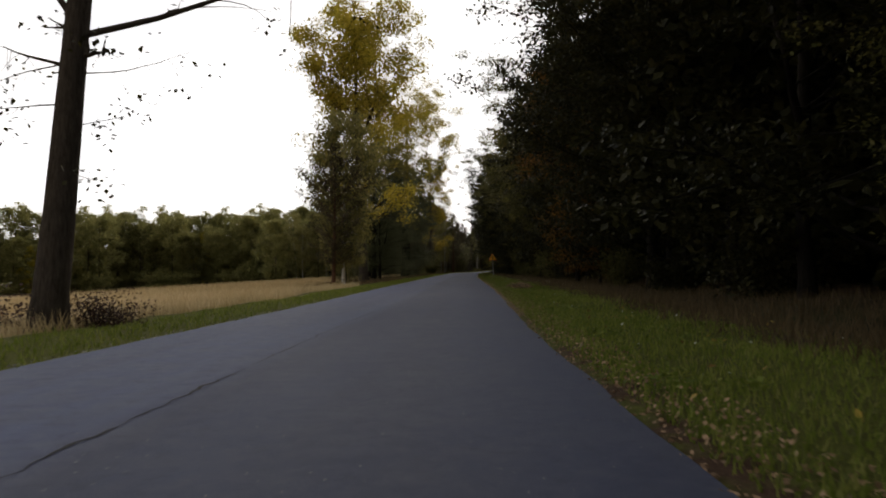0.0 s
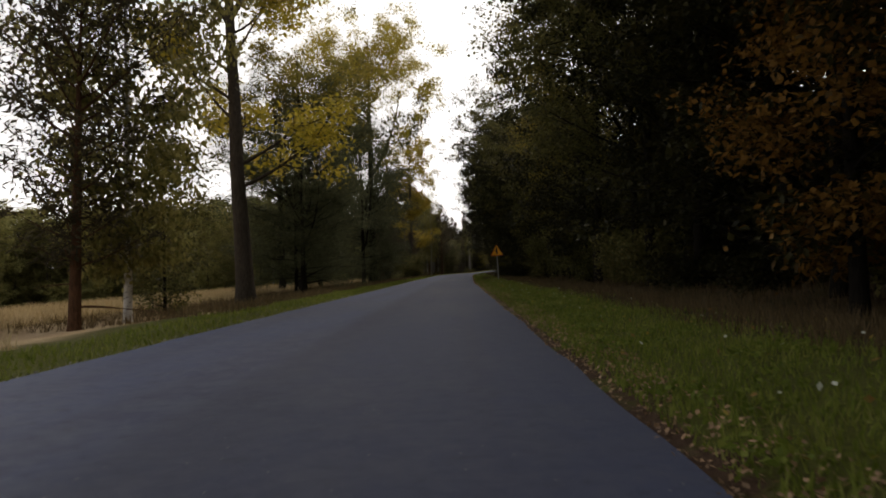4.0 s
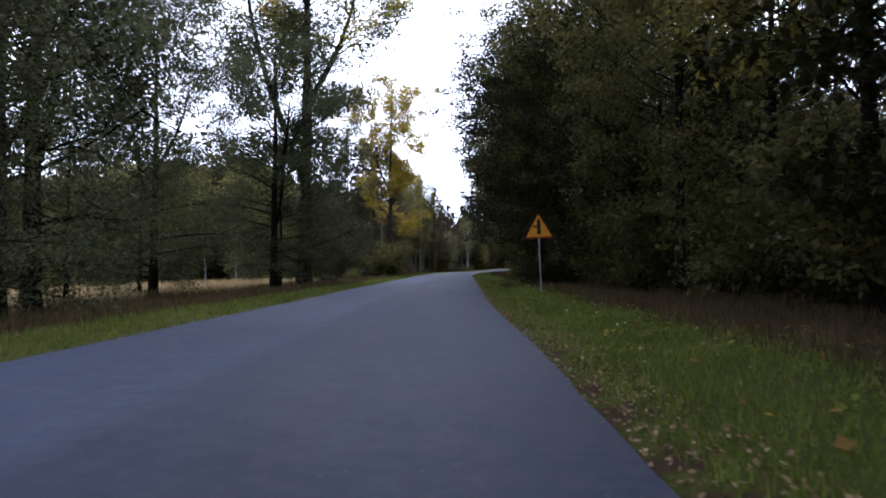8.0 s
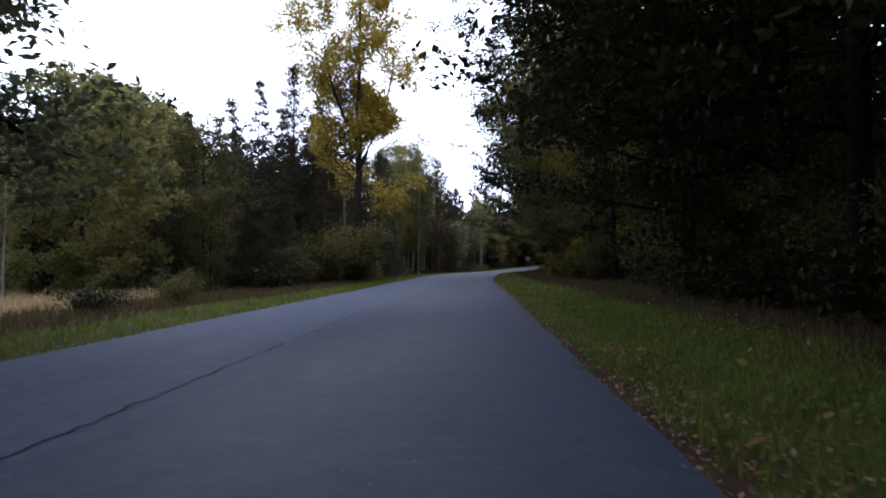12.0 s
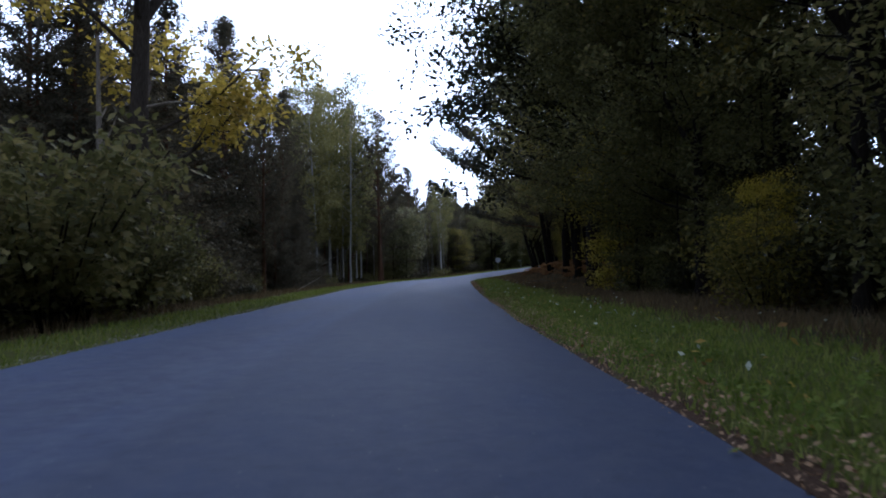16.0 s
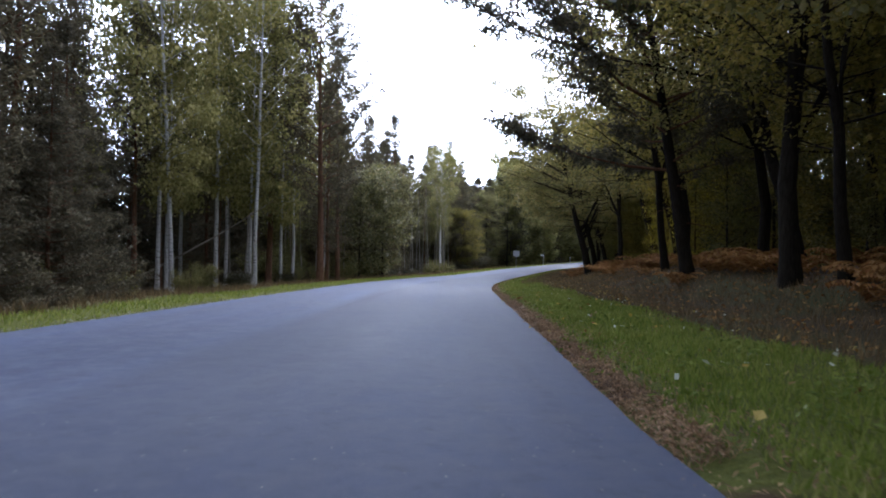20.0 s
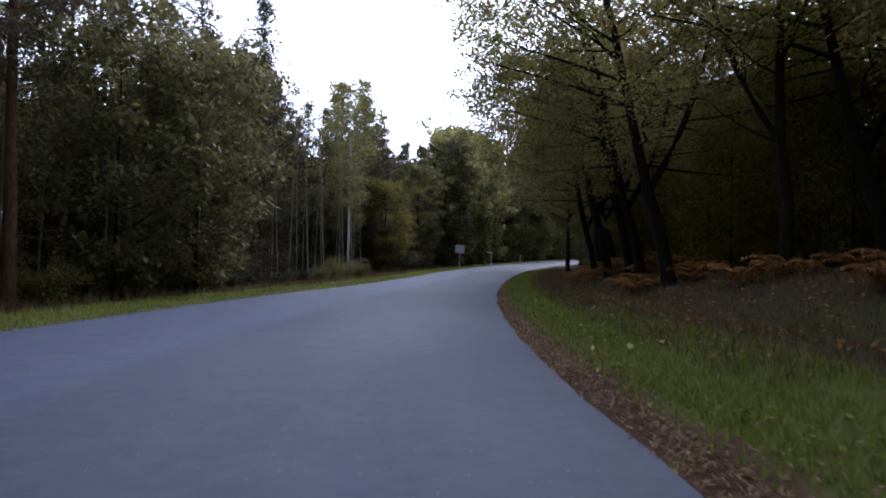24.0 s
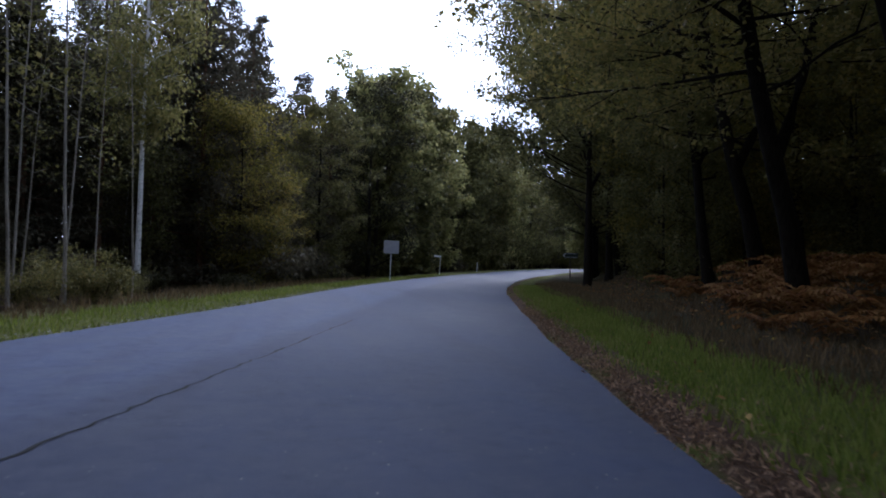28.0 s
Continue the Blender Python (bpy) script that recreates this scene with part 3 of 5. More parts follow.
def bush(name, seed, H, R, leaf, stems=9, leaves=70, size=(0.13, 0.085), clump=0.4, label="", category="bush"):
    rng = np.random.default_rng(seed)
    root = new(name)
    tubes, centres, radii = [], [], []
    for k in range(stems):
        az = k * 2.399 + rng.normal(0, 0.3)
        L = H * (0.7 + 0.5 * rng.random())
        pts, rr = limb(rng, (math.cos(az) * 0.12 * R, math.sin(az) * 0.12 * R, -0.08), az, 1.45 - 0.75 * rng.random() * min(1.0, R / H), L, 0.012 + 0.006 * H, -0.3, 5)
        tubes.append((pts, rr))
        for f in (0.3, 0.5, 0.7, 0.85, 1.0):
            c = along(pts, f) + rng.normal(0, 0.18 * R, 3) * [1, 1, 0.5]
            c[2] = max(c[2], 0.12)
            centres.append(c), radii.append(clump * (0.7 + 0.5 * rng.random()))
    part("stem_clump", tubes_mesh("stem_clump", tubes, 4, BARK_SHADED), root)["kind"] = "stuff"
    part("foliage", leaves_mesh("foliage", rng, centres, radii, leaves, size[0], size[1], leaf, 0.4, 0.1), root)
    return tagged(root, label, category)


SPREAD = random.Random(11)


def plant(proto, x, y, scale=1.0, turn=None, sink=0.03, group=""):
    """The next copy of a prototype on the ground at x, y; the first use moves the prototype itself."""
    turn = SPREAD.random() * 360 if turn is None else turn
    m = pose(x, y, ground_z(x, y) - sink, 0, 0, turn)
    if not proto.get("set"):
        proto["set"] = 1
        ob = proto
        ob.matrix_basis = m
    else:
        ob = copy_thing(proto, m)
    ob.scale = (scale, scale, scale)
    if group:
        ob["group"] = group
    return ob


# ---- ground, road ----
def axis(lo, fine_lo, fine_hi, hi, step, grow=1.18):
    a = list(np.arange(fine_lo, fine_hi + step / 2, step))
    s, v = step, fine_hi
    while v < hi:
        s *= grow
        v += s
        a.append(v)
    s, v, b = step, fine_lo, []
    while v > lo:
        s *= grow
        v -= s
        b.append(v)
    return np.array(b[::-1] + a)


def build_ground():
    X, Y = axis(-1500, -14, 34, 1500, 0.4), axis(-900, -12, 300, 1600, 1.5)
    gx, gy = np.meshgrid(X, Y)
    z = height(gx, gy)
    v = np.stack([gx, gy, z], -1).reshape(-1, 3)
    nx, ny = len(X), len(Y)
    j, i = np.meshgrid(np.arange(ny - 1), np.arange(nx - 1), indexing="ij")
    f = np.stack([j * nx + i, j * nx + i + 1, (j + 1) * nx + i + 1, (j + 1) * nx + i], -1).reshape(-1, 4)
    me = mesh_from("ground", v, f, GROUND, True)
    r, l = lateral(gx, gy)
    right = gx > right_x(gy)
    wob = 0.5 * np.sin(gy * 0.45) + 0.4 * np.sin(gy * 0.17 + 1)
    dry = np.where(right, smooth((r - 1.9 + 0.7 * smooth((gy - 180) / 20) - wob * 0.3) / 0.8), smooth((l - 1.5 - wob * 0.3) / 1.0) * 0.55)
    field = (~right) * smooth((l - 1.9 - wob * 0.5 - 4.6 * smooth((gy - 48) / 14)) / 1.4) * (1 - smooth((gy - 112 + 0.5 * (gx + 10)) / 8)) * (1 - smooth((l - 112) / 10))
    bed = np.where(right, smooth((r - 6.5) / 2.0), smooth((l - 3.2) / 1.5) * smooth((gy - 112) / 10))
    shoulder = 0.32 + 0.38 * smooth((gy - 150) / 30)
    dirt = np.where(right & (r < 6), (1 - smooth((r - 0.05) / (0.3 + 0.75 * shoulder))) * (0.4 + 0.8 * shoulder), (1 - smooth(l / 0.3)) * 0.45 * (l < 3))
    for name, a in (("dry", dry), ("straw", field), ("floor", bed), ("dirt", dirt)):
        at = me.attributes.new(name, "FLOAT", "POINT")
        at.data.foreach_set("value", np.ascontiguousarray(a, np.float32).ravel())
    tagged(new("ground", me), "grassy verges, straw field and forest floor", "ground", "", "structure")


def build_road():
    ys = np.arange(-25, 330, 0.5)
    rng = np.random.default_rng(3)
    us = np.array([0, 0, 0.02, 0.1, 0.2, 0.3, 0.4, 0.5, 0.6, 0.7, 0.8, 0.9, 0.98, 1, 1])
    jl, jr = np.convolve(rng.normal(0, 0.026, len(ys)), [0.3, 0.4, 0.3], "same"), np.convolve(rng.normal(0, 0.026, len(ys)), [0.3, 0.4, 0.3], "same")
    lx, rx = left_x(ys) + jl, right_x(ys) + jr
    x = lx[:, None] + (rx - lx)[:, None] * us[None]
    z = rise(ys)[:, None] + 0.02 * (1 - (2 * us - 1) ** 2)[None]
    z[:, [0, -1]] -= 0.12
    z[:, [1, 2, -3, -2]] -= 0.004
    v = np.stack([x, np.repeat(ys[:, None], len(us), 1), z], -1).reshape(-1, 3)
    n = len(us)
    j, i = np.meshgrid(np.arange(len(ys) - 1), np.arange(n - 1), indexing="ij")
    f = np.stack([j * n + i, j * n + i + 1, (j + 1) * n + i + 1, (j + 1) * n + i], -1).reshape(-1, 4)
    me = mesh_from("road", v, f, ASPHALT)
    me.attributes.new("across", "FLOAT", "POINT").data.foreach_set("value", np.tile(us, len(ys)).astype(np.float32))
    road = new("road", me)
    tagged(road, "worn grey asphalt country road without markings", "road", "", "structure")
    # the paving seam near the middle, open in places
    for y0, y1, w in ((2.2, 15.5, 0.012), (79.0, 108.0, 0.019), (149.5, 155.5, 0.015), (166.5, 180.0, 0.008), (190.5, 193.0, 0.012), (208.0, 219.0, 0.016)):
        yy = np.arange(y0, y1, 0.06)
        share = np.interp(yy, [0, 100, 150, 190, 215], [0.425, 0.425, 0.46, 0.47, 0.5])
        xx = left_x(yy) + (right_x(yy) - left_x(yy)) * share + np.convolve(rng.normal(0, 0.022, len(yy)), [0.25, 0.5, 0.25], "same")
        ww = w * np.clip(0.6 + 0.7 * np.convolve(rng.normal(0, 1, len(yy)), np.ones(5) / 5, "same"), 0.12, 2)
        ww *= np.minimum(1, np.minimum((yy - y0), (y1 - yy)) / 0.8 + 0.1)
        zz = rise(yy) + 0.02 + 0.0035
        a, b = np.stack([xx - ww, yy, zz], 1), np.stack([xx + ww, yy, zz], 1)
        k = len(yy)
        vv = np.concatenate([a, b])
        ff = np.stack([np.arange(k - 1), np.arange(k - 1) + k, np.arange(1, k) + k, np.arange(1, k)], 1)
        part("seam_crack", mesh_from("seam_crack", vv, ff, CRACK_MAT), road, "open dark paving seam")


build_ground()
build_road()

# ---- warning sign and other road furniture ----
def box(bm, x0, y0, z0, x1, y1, z1, bevel=0.0):
    vs = bmesh.ops.create_cube(bm, size=1, matrix=Matrix.Translation(((x0 + x1) / 2, (y0 + y1) / 2, (z0 + z1) / 2)) @ Matrix.Diagonal((x1 - x0, y1 - y0, z1 - z0, 1)))["verts"]
    if bevel:
        bmesh.ops.bevel(bm, geom=list({e for v in vs for e in v.link_edges}), offset=bevel, segments=2, affect="EDGES")
    return bm


def plate(points, y0, y1, material):
    """A flat plate in the x-z plane, from y0 to y1."""
    bm = bmesh.new()
    f = bm.faces.new([bm.verts.new((x, y0, z)) for x, z in points])
    ext = bmesh.ops.extrude_face_region(bm, geom=[f])["geom"]
    bmesh.ops.translate(bm, verts=[g for g in ext if isinstance(g, bmesh.types.BMVert)], vec=(0, y1 - y0, 0))
    bmesh.ops.recalc_face_normals(bm, faces=bm.faces)
    return bm, material


def rod(r, z0, z1, material, sides=14):
    bm = bmesh.new()
    bmesh.ops.create_cone(bm, cap_ends=True, segments=sides, radius1=r, radius2=r, depth=z1 - z0, matrix=Matrix.Translation((0, 0, (z0 + z1) / 2)))
    return bm, material


def rounded_triangle(side, radius, n=5):
    h = side * math.sqrt(3) / 2
    pts = []
    for cx, cz, a0 in ((side / 2 - radius * 1.73, radius, -90), (0, h - 2 * radius, 30), (-side / 2 + radius * 1.73, radius, 150)):
        for k in range(n):
            a = radians(a0 + 120 * k / (n - 1))
            pts.append((cx + radius * math.cos(a), cz + radius * math.sin(a)))
    return pts


def warning_sign():
    x, y = 2.86, 83.85
    s = new("warning_sign")
    part("pole", rod(0.03, -0.4, 2.66, STEEL), s, "grey galvanised pole")
    tri = rounded_triangle(1.0, 0.038)
    inner = [(px * 0.87, 0.054 + pz * 0.87) for px, pz in tri]
    b = part("plate", plate([(px, pz + 1.87) for px, pz in tri], -0.044, -0.034, SIGN_RED), s, "red-edged triangular plate")
    part("face", plate([(px, pz + 1.87) for px, pz in inner], -0.048, -0.0445, SIGN_YELLOW), b, "yellow face")
    arrow = [(-0.062, 1.985), (0.0, 2.01), (0.062, 1.985), (0.055, 2.47), (0.0, 2.56), (-0.055, 2.47)]
    part("symbol_bar", plate(arrow, -0.0515, -0.0485, SIGN_BLACK), b, "black upright bar of the junction symbol")
    part("symbol_branch", plate([(-0.20, 2.24), (-0.06, 2.24), (-0.06, 2.30), (-0.20, 2.30)], -0.0515, -0.0485, SIGN_BLACK), b, "black side branch of the symbol")
    for z in (2.05, 2.4):
        part("bracket", (box(bmesh.new(), -0.06, -0.036, z - 0.02, 0.06, 0.034, z + 0.02, 0.004), STEEL), b)
    s.matrix_basis = pose(x, y, ground_z(x, y), 0, -2.6, 2)
    tagged(s, "yellow triangular junction warning sign on a grey pole in the grass", "road sign")


def board_sign():
    x, y = 13.1, 247.0
    s = new("board_sign")
    part("pole", rod(0.03, -0.4, 2.22, SIGN_WHITE), s)
    b = part("board", (box(bmesh.new(), -0.41, -0.05, 1.52, 0.41, -0.03, 2.22, 0.006), SIGN_GREY), s, "pale grey rectangular board")
    part("rim", (box(bmesh.new(), -0.43, -0.034, 1.50, 0.43, -0.026, 2.24, 0.002), STEEL), b)
    s.matrix_basis = pose(x, y, ground_z(x, y), 0, 1, -14)
    tagged(s, "pale rectangular road board on a thin pole", "road sign")


def finger_sign():
    x, y = 19.3, 262.0
    s = new("finger_sign")
    part("pole", rod(0.035, -0.4, 1.54, SIGN_PALE), s)
    part("blade", plate([(-0.52, 1.42), (0.06, 1.39), (0.06, 1.54), (-0.52, 1.57)], -0.05, -0.035, SIGN_PALE), s, "white blade pointing across the road")
    s.matrix_basis = pose(x, y, ground_z(x, y), 0, 3, -14)
    tagged(s, "low white finger sign on a thin white pole", "road sign")


def arrow_sign():
    x, y = 22.6, 243.7
    s = new("arrow_board")
    part("pole", rod(0.035, -0.4, 1.55, POST_WOOD), s)
    b = part("board", plate([(-0.46, 1.55), (-0.30, 1.40), (0.42, 1.40), (0.42, 1.70), (-0.30, 1.70)], -0.06, -0.035, BOARD_DARK), s, "dark pointed direction board")
    part("outline", plate([(-0.44, 1.55), (-0.28, 1.67), (-0.22, 1.67), (-0.37, 1.55), (-0.22, 1.43), (-0.28, 1.43)], -0.064, -0.0605, SIGN_WHITE), b, "white arrowhead")
    for z in (1.64, 1.44):
        part("line", plate([(-0.18, z), (0.36, z), (0.36, z + 0.025), (-0.18, z + 0.025)], -0.064, -0.0605, SIGN_WHITE), b, "white line")
    s.matrix_basis = pose(x, y, ground_z(x, y), 0, 0, -10)
    tagged(s, "dark arrow-shaped direction board with white outline", "road sign")


def marker_post(x, y, h, r, material, label):
    s = new("marker_post")
    part("post", rod(r, -0.3, h, material, 8), s)
    part("cap", (box(bmesh.new(), -r * 1.2, -r * 1.2, h - 0.01, r * 1.2, r * 1.2, h + 0.03, 0.005), material), s)
    s.matrix_basis = pose(x, y, ground_z(x, y), 0, 3, 20)
    tagged(s, label, "post", "marker posts")


warning_sign()
board_sign()
finger_sign()
arrow_sign()
marker_post(0.6, 216.5, 0.55, 0.07, POST_WOOD, "short weathered wooden post on the verge")
marker_post(26.6, 277.0, 0.9, 0.05, SIGN_WHITE, "white roadside marker post by the bend")

# ---- prototypes ----
OAK_LABEL = "shade-darkened green broadleaf tree with low hanging boughs"
OAKS = [
    tree("oak_tree", 21, 15.5, 0.20, 5.0, 1.4, 34, BARK_SHADED, LEAF_SHADED, 112, size=(0.185, 0.125), clump=0.62, shape="dome", flat=0.75, label=OAK_LABEL),
    tree("oak_tree", 22, 17.5, 0.23, 5.4, 1.8, 36, BARK_SHADED, LEAF_SHADED, 112, size=(0.185, 0.125), clump=0.65, shape="dome", forks=1, flat=0.75, label=OAK_LABEL),
    tree("oak_tree", 23, 13.5, 0.17, 4.0, 0.9, 32, BARK_SHADED, LEAF_MID, 110, size=(0.18, 0.12), clump=0.6, shape="oval", flat=0.7, label="green broadleaf tree at the wood's edge"),
    tree("oak_tree", 24, 16.5, 0.20, 4.9, 2.0, 34, BARK_SHADED, LEAF_SHADED, 112, size=(0.185, 0.125), clump=0.62, shape="oval", forks=2, flat=0.75, label=OAK_LABEL),
]
AUTUMN = tree("maple_tree", 31, 11.0, 0.13, 3.2, 1.4, 28, BARK_SHADED, LEAF_RUST, 90, size=(0.13, 0.09), clump=0.55, label="slender tree turning rust and yellow")
YOUNG = tree("young_tree", 32, 7.0, 0.07, 2.3, 0.5, 24, BARK_SHADED, LEAF_MID, 64, size=(0.14, 0.09), clump=0.5, subs=3, label="young green tree at the wood's edge")
YOUNG_YELLOW = tree("young_tree", 33, 5.5, 0.06, 1.9, 0.4, 22, BARK_SHADED, LEAF_LIGHT, 105, size=(0.10, 0.068), clump=0.5, subs=2, flat=0.8, label="young tree with yellowing leaves")
HIGH = tree("tall_oak", 34, 18.0, 0.21, 5.4, 5.2, 34, BARK_SHADED, LEAF_OLIVE, 84, size=(0.15, 0.10), clump=0.8, sway=0.5, shape="dome", forks=2, flat=0.7, elev=(0.2, 0.8), label="tall oak with a shade-darkened bare lower trunk")
HIGH_B = tree("tall_oak", 35, 16.5, 0.18, 5.2, 4.4, 34, BARK_SHADED, LEAF_OLIVE, 84, size=(0.15, 0.10), clump=0.8, sway=0.3, shape="dome", lean=(-2.0, 0.3), forks=1, flat=0.7, elev=(0.15, 0.8), label="leaning oak with a shade-darkened bare lower trunk")
HIGH_M = tree("tall_oak", 39, 16.5, 0.2, 6.4, 3.9, 40, BARK_SHADED, LEAF_MID, 150, size=(0.155, 0.105), clump=0.85, shape="dome", forks=2, flat=0.6, elev=(0.15, 0.8), label="spreading green oak with a shade-darkened trunk")
PINES = [
    pine("pine_tree", 41, 16.5, 0.16, 2.7, 6.5, 15, label="tall pine with a bare reddish trunk", tufts=44),
    pine("pine_tree", 42, 14.0, 0.14, 2.5, 3.5, 16, label="pine with a reddish trunk and open crown", tufts=42),
]
SPRUCES = [
    pine("young_pine", 43, 11.5, 0.12, 3.1, 0.5, 24, NEEDLE_BLUE, 0, "dense dark young pine, bushy to the ground", True, 38),
    pine("young_pine", 44, 10.0, 0.11, 2.9, 0.4, 22, NEEDLE, 0, "dense dark young pine, bushy to the ground", True, 38),
]
BIRCH = tree("birch_tree", 51, 17.5, 0.095, 2.6, 5.0, 34, BARK_BIRCH, LEAF_BIRCH, 52, size=(0.17, 0.12), clump=0.7, elev=(0.6, 0.9), shape="oval", droop=0.6, bend=-0.4, label="slender birch with a pale trunk and thin drooping crown")
BIRCH_B = tree("birch_tree", 52, 18.5, 0.11, 2.8, 5.5, 34, BARK_BIRCH, LEAF_BIRCH, 52, size=(0.17, 0.12), clump=0.75, elev=(0.6, 0.9), shape="oval", droop=0.6, bend=-0.4, lean=(1.4, 0.3), label="leaning birch with a pale trunk")
ASPEN = tree("aspen_tree", 54, 19.5, 0.10, 3.4, 6.5, 40, BARK_BIRCH, LEAF_BIRCH, 42, size=(0.15, 0.12), clump=0.85, inner=(), elev=(0.5, 0.9), shape="oval", subs=3, label="tall pale-stemmed aspen with a full light green crown")
LOW = tree("spreading_tree", 55, 8.0, 0.13, 4.8, 1.6, 40, BARK_SHADED, LEAF_FEATHER, 170, size=(0.12, 0.07), clump=0.8, elev=(0.05, 0.7), shape="dome", flat=0.8, bend=-0.2, subs=4, label="low spreading dark tree with hanging boughs")
YOUNG_OAK = tree("young_oak", 56, 7.8, 0.08, 3.0, 0.9, 32, BARK_SHADED, LEAF_OAK, 46, size=(0.22, 0.15), clump=0.62, inner=(0.7,), elev=(0.15, 0.8), flat=0.9, label="young oak with layered green boughs at the wood's edge")
POLE = tree("bare_sapling", 53, 10.5, 0.038, 0.9, 4.6, 12, BARK_PALE, LEAF_MID, 8, size=(0.11, 0.08), clump=0.4, subs=1, lean=(0.5, 0.0), label="thin pale bare understorey stem")
BUSHES = [
    bush("bush", 61, 2.2, 1.5, LEAF_MID, 12, 70, size=(0.14, 0.095), label="green leafy bush at the wood's edge"),
    bush("bush", 62, 1.5, 1.2, LEAF_SHADED, 11, 70, size=(0.14, 0.095), label="shade-darkened green undergrowth bush"),
    bush("bush", 63, 3.2, 1.9, LEAF_MID, 14, 62, size=(0.18, 0.125), clump=0.5, label="tall broad-leaved hazel bush"),
    bush("bush", 64, 1.6, 1.0, LEAF_OLIVE, 9, 90, size=(0.09, 0.06), label="yellowing bush in the verge"),
]
FAR = [
    tree("far_tree", 71, 15.5, 0.2, 4.6, 0.6, 26, BARK_GREY, LEAF_FAR, 120, size=(0.33, 0.25), clump=1.05, subs=2, twig=3, puff=0.85, flat=0.05, label="green tree at the far edge of the field"),
    tree("far_tree", 72, 14.5, 0.2, 4.2, 0.5, 26, BARK_GREY, LEAF_MID, 120, size=(0.33, 0.25), clump=1.05, subs=2, twig=3, puff=0.85, flat=0.05, label="dark green tree at the far edge of the field"),
    tree("far_tree", 73, 12.0, 0.16, 3.4, 0.5, 22, BARK_GREY, LEAF_LIGHT, 80, size=(0.3, 0.23), clump=0.9, subs=2, twig=3, puff=0.85, flat=0.1, label="yellow-green tree at the far edge of the field"),
]
SHRUB = bush("field_shrub", 65, 3.8, 3.0, LEAF_FAR, 12, 60, size=(0.34, 0.26), clump=0.9, label="rounded willow shrub at the far edge of the field")
SHRUB["set"] = 0
SAPLING = tree("oak_sapling", 38, 8.5, 0.08, 3.0, 0.7, 26, BARK_SHADED, LEAF_OLIVE, 90, size=(0.15, 0.10), clump=0.7, flat=0.7, label="low olive-green oak beneath the taller trees")
BACK = [
    tree("forest_tree", 74, 16.0, 0.2, 4.8, 0.5, 26, BARK_SHADED, LEAF_SHADED, 90, size=(0.40, 0.31), clump=1.25, subs=2, twig=3, puff=0.85, flat=0.1, label="tree deep in the wood"),
    tree("forest_tree", 75, 18.0, 0.2, 4.6, 0.8, 28, BARK_SHADED, LEAF_SHADED, 90, size=(0.40, 0.31), clump=1.25, subs=2, twig=3, puff=0.85, flat=0.1, label="tall tree deep in the wood"),
]
for p in (ASPEN, LOW, YOUNG_OAK, HIGH_M, SAPLING, *OAKS, AUTUMN, YOUNG, YOUNG_YELLOW, HIGH, HIGH_B, *PINES, *SPRUCES, BIRCH, BIRCH_B, POLE, *BUSHES, *FAR, *BACK):
    p["set"] = 0
WOOD_R, WOOD_L, FIELD_EDGE = "trees of the wood beside the road", "trees of the wood across the road", "trees at the edge of the field"


def rx(y, off):
    return float(right_x(y)) + off * math.hypot(1, (float(right_x(y + 2)) - float(right_x(y - 2))) / 4)


def lx(y, off):
    return float(left_x(y)) - off * math.hypot(1, (float(left_x(y + 2)) - float(left_x(y - 2))) / 4)


R = SPREAD
# ---- right wood: an edge of low-boughed trees, then rows behind ----
y = -14.0
while y < 152:
    plant(R.choice(OAKS if y < 54 else [OAKS[0], OAKS[2], HIGH, HIGH_B, HIGH_M, OAKS[2]] if y < 126 else [HIGH_M, HIGH, OAKS[2], HIGH_B]), rx(y, 6.3 + R.uniform(-0.5, 0.9)), y, R.uniform(0.88, 1.1), group=WOOD_R)
    y += R.uniform(3.6, 4.8)
y = -20.0
while y < 330:
    for off, tall in ((10.0, 0.52), (16, 0.48), (24, 0.58)):
        if y < 150 or y > 255 or (off == 16 and y < 255):
            plant(R.choice(BACK), rx(y, off + R.uniform(-1.2, 1.5)), y + R.uniform(-2, 2), R.uniform(0.9, 1.1) * (1.0 if y < 56 else tall if y < 150 else 0.36), group=WOOD_R)
    if y > 56:
        plant(R.choice(PINES), rx(y, 13 + R.uniform(-2, 6)), y + R.uniform(-2, 2), R.uniform(0.9, 1.1) * (0.55 if 196 < y < 234 else 1.0), group=WOOD_R)
    y += R.uniform(4.8, 6.4)
y = -8.0
while y < 150:
    plant(R.choice([BUSHES[1], BUSHES[1], BUSHES[0], YOUNG]), rx(y, 5.9 + R.uniform(-0.3, 1.8)), y, R.uniform(0.7, 1.15), group="undergrowth of the wood's edge")
    if y > 54:
        plant(R.choice([YOUNG, BUSHES[0], BUSHES[2], BUSHES[2]]), rx(y, 6.6 + R.uniform(-0.5, 1.5)), y + 1.5, R.uniform(0.7, 1.1), group="undergrowth of the wood's edge")
    y += R.uniform(4.0, 8.0) if y < 54 else R.uniform(2.4, 4.2)
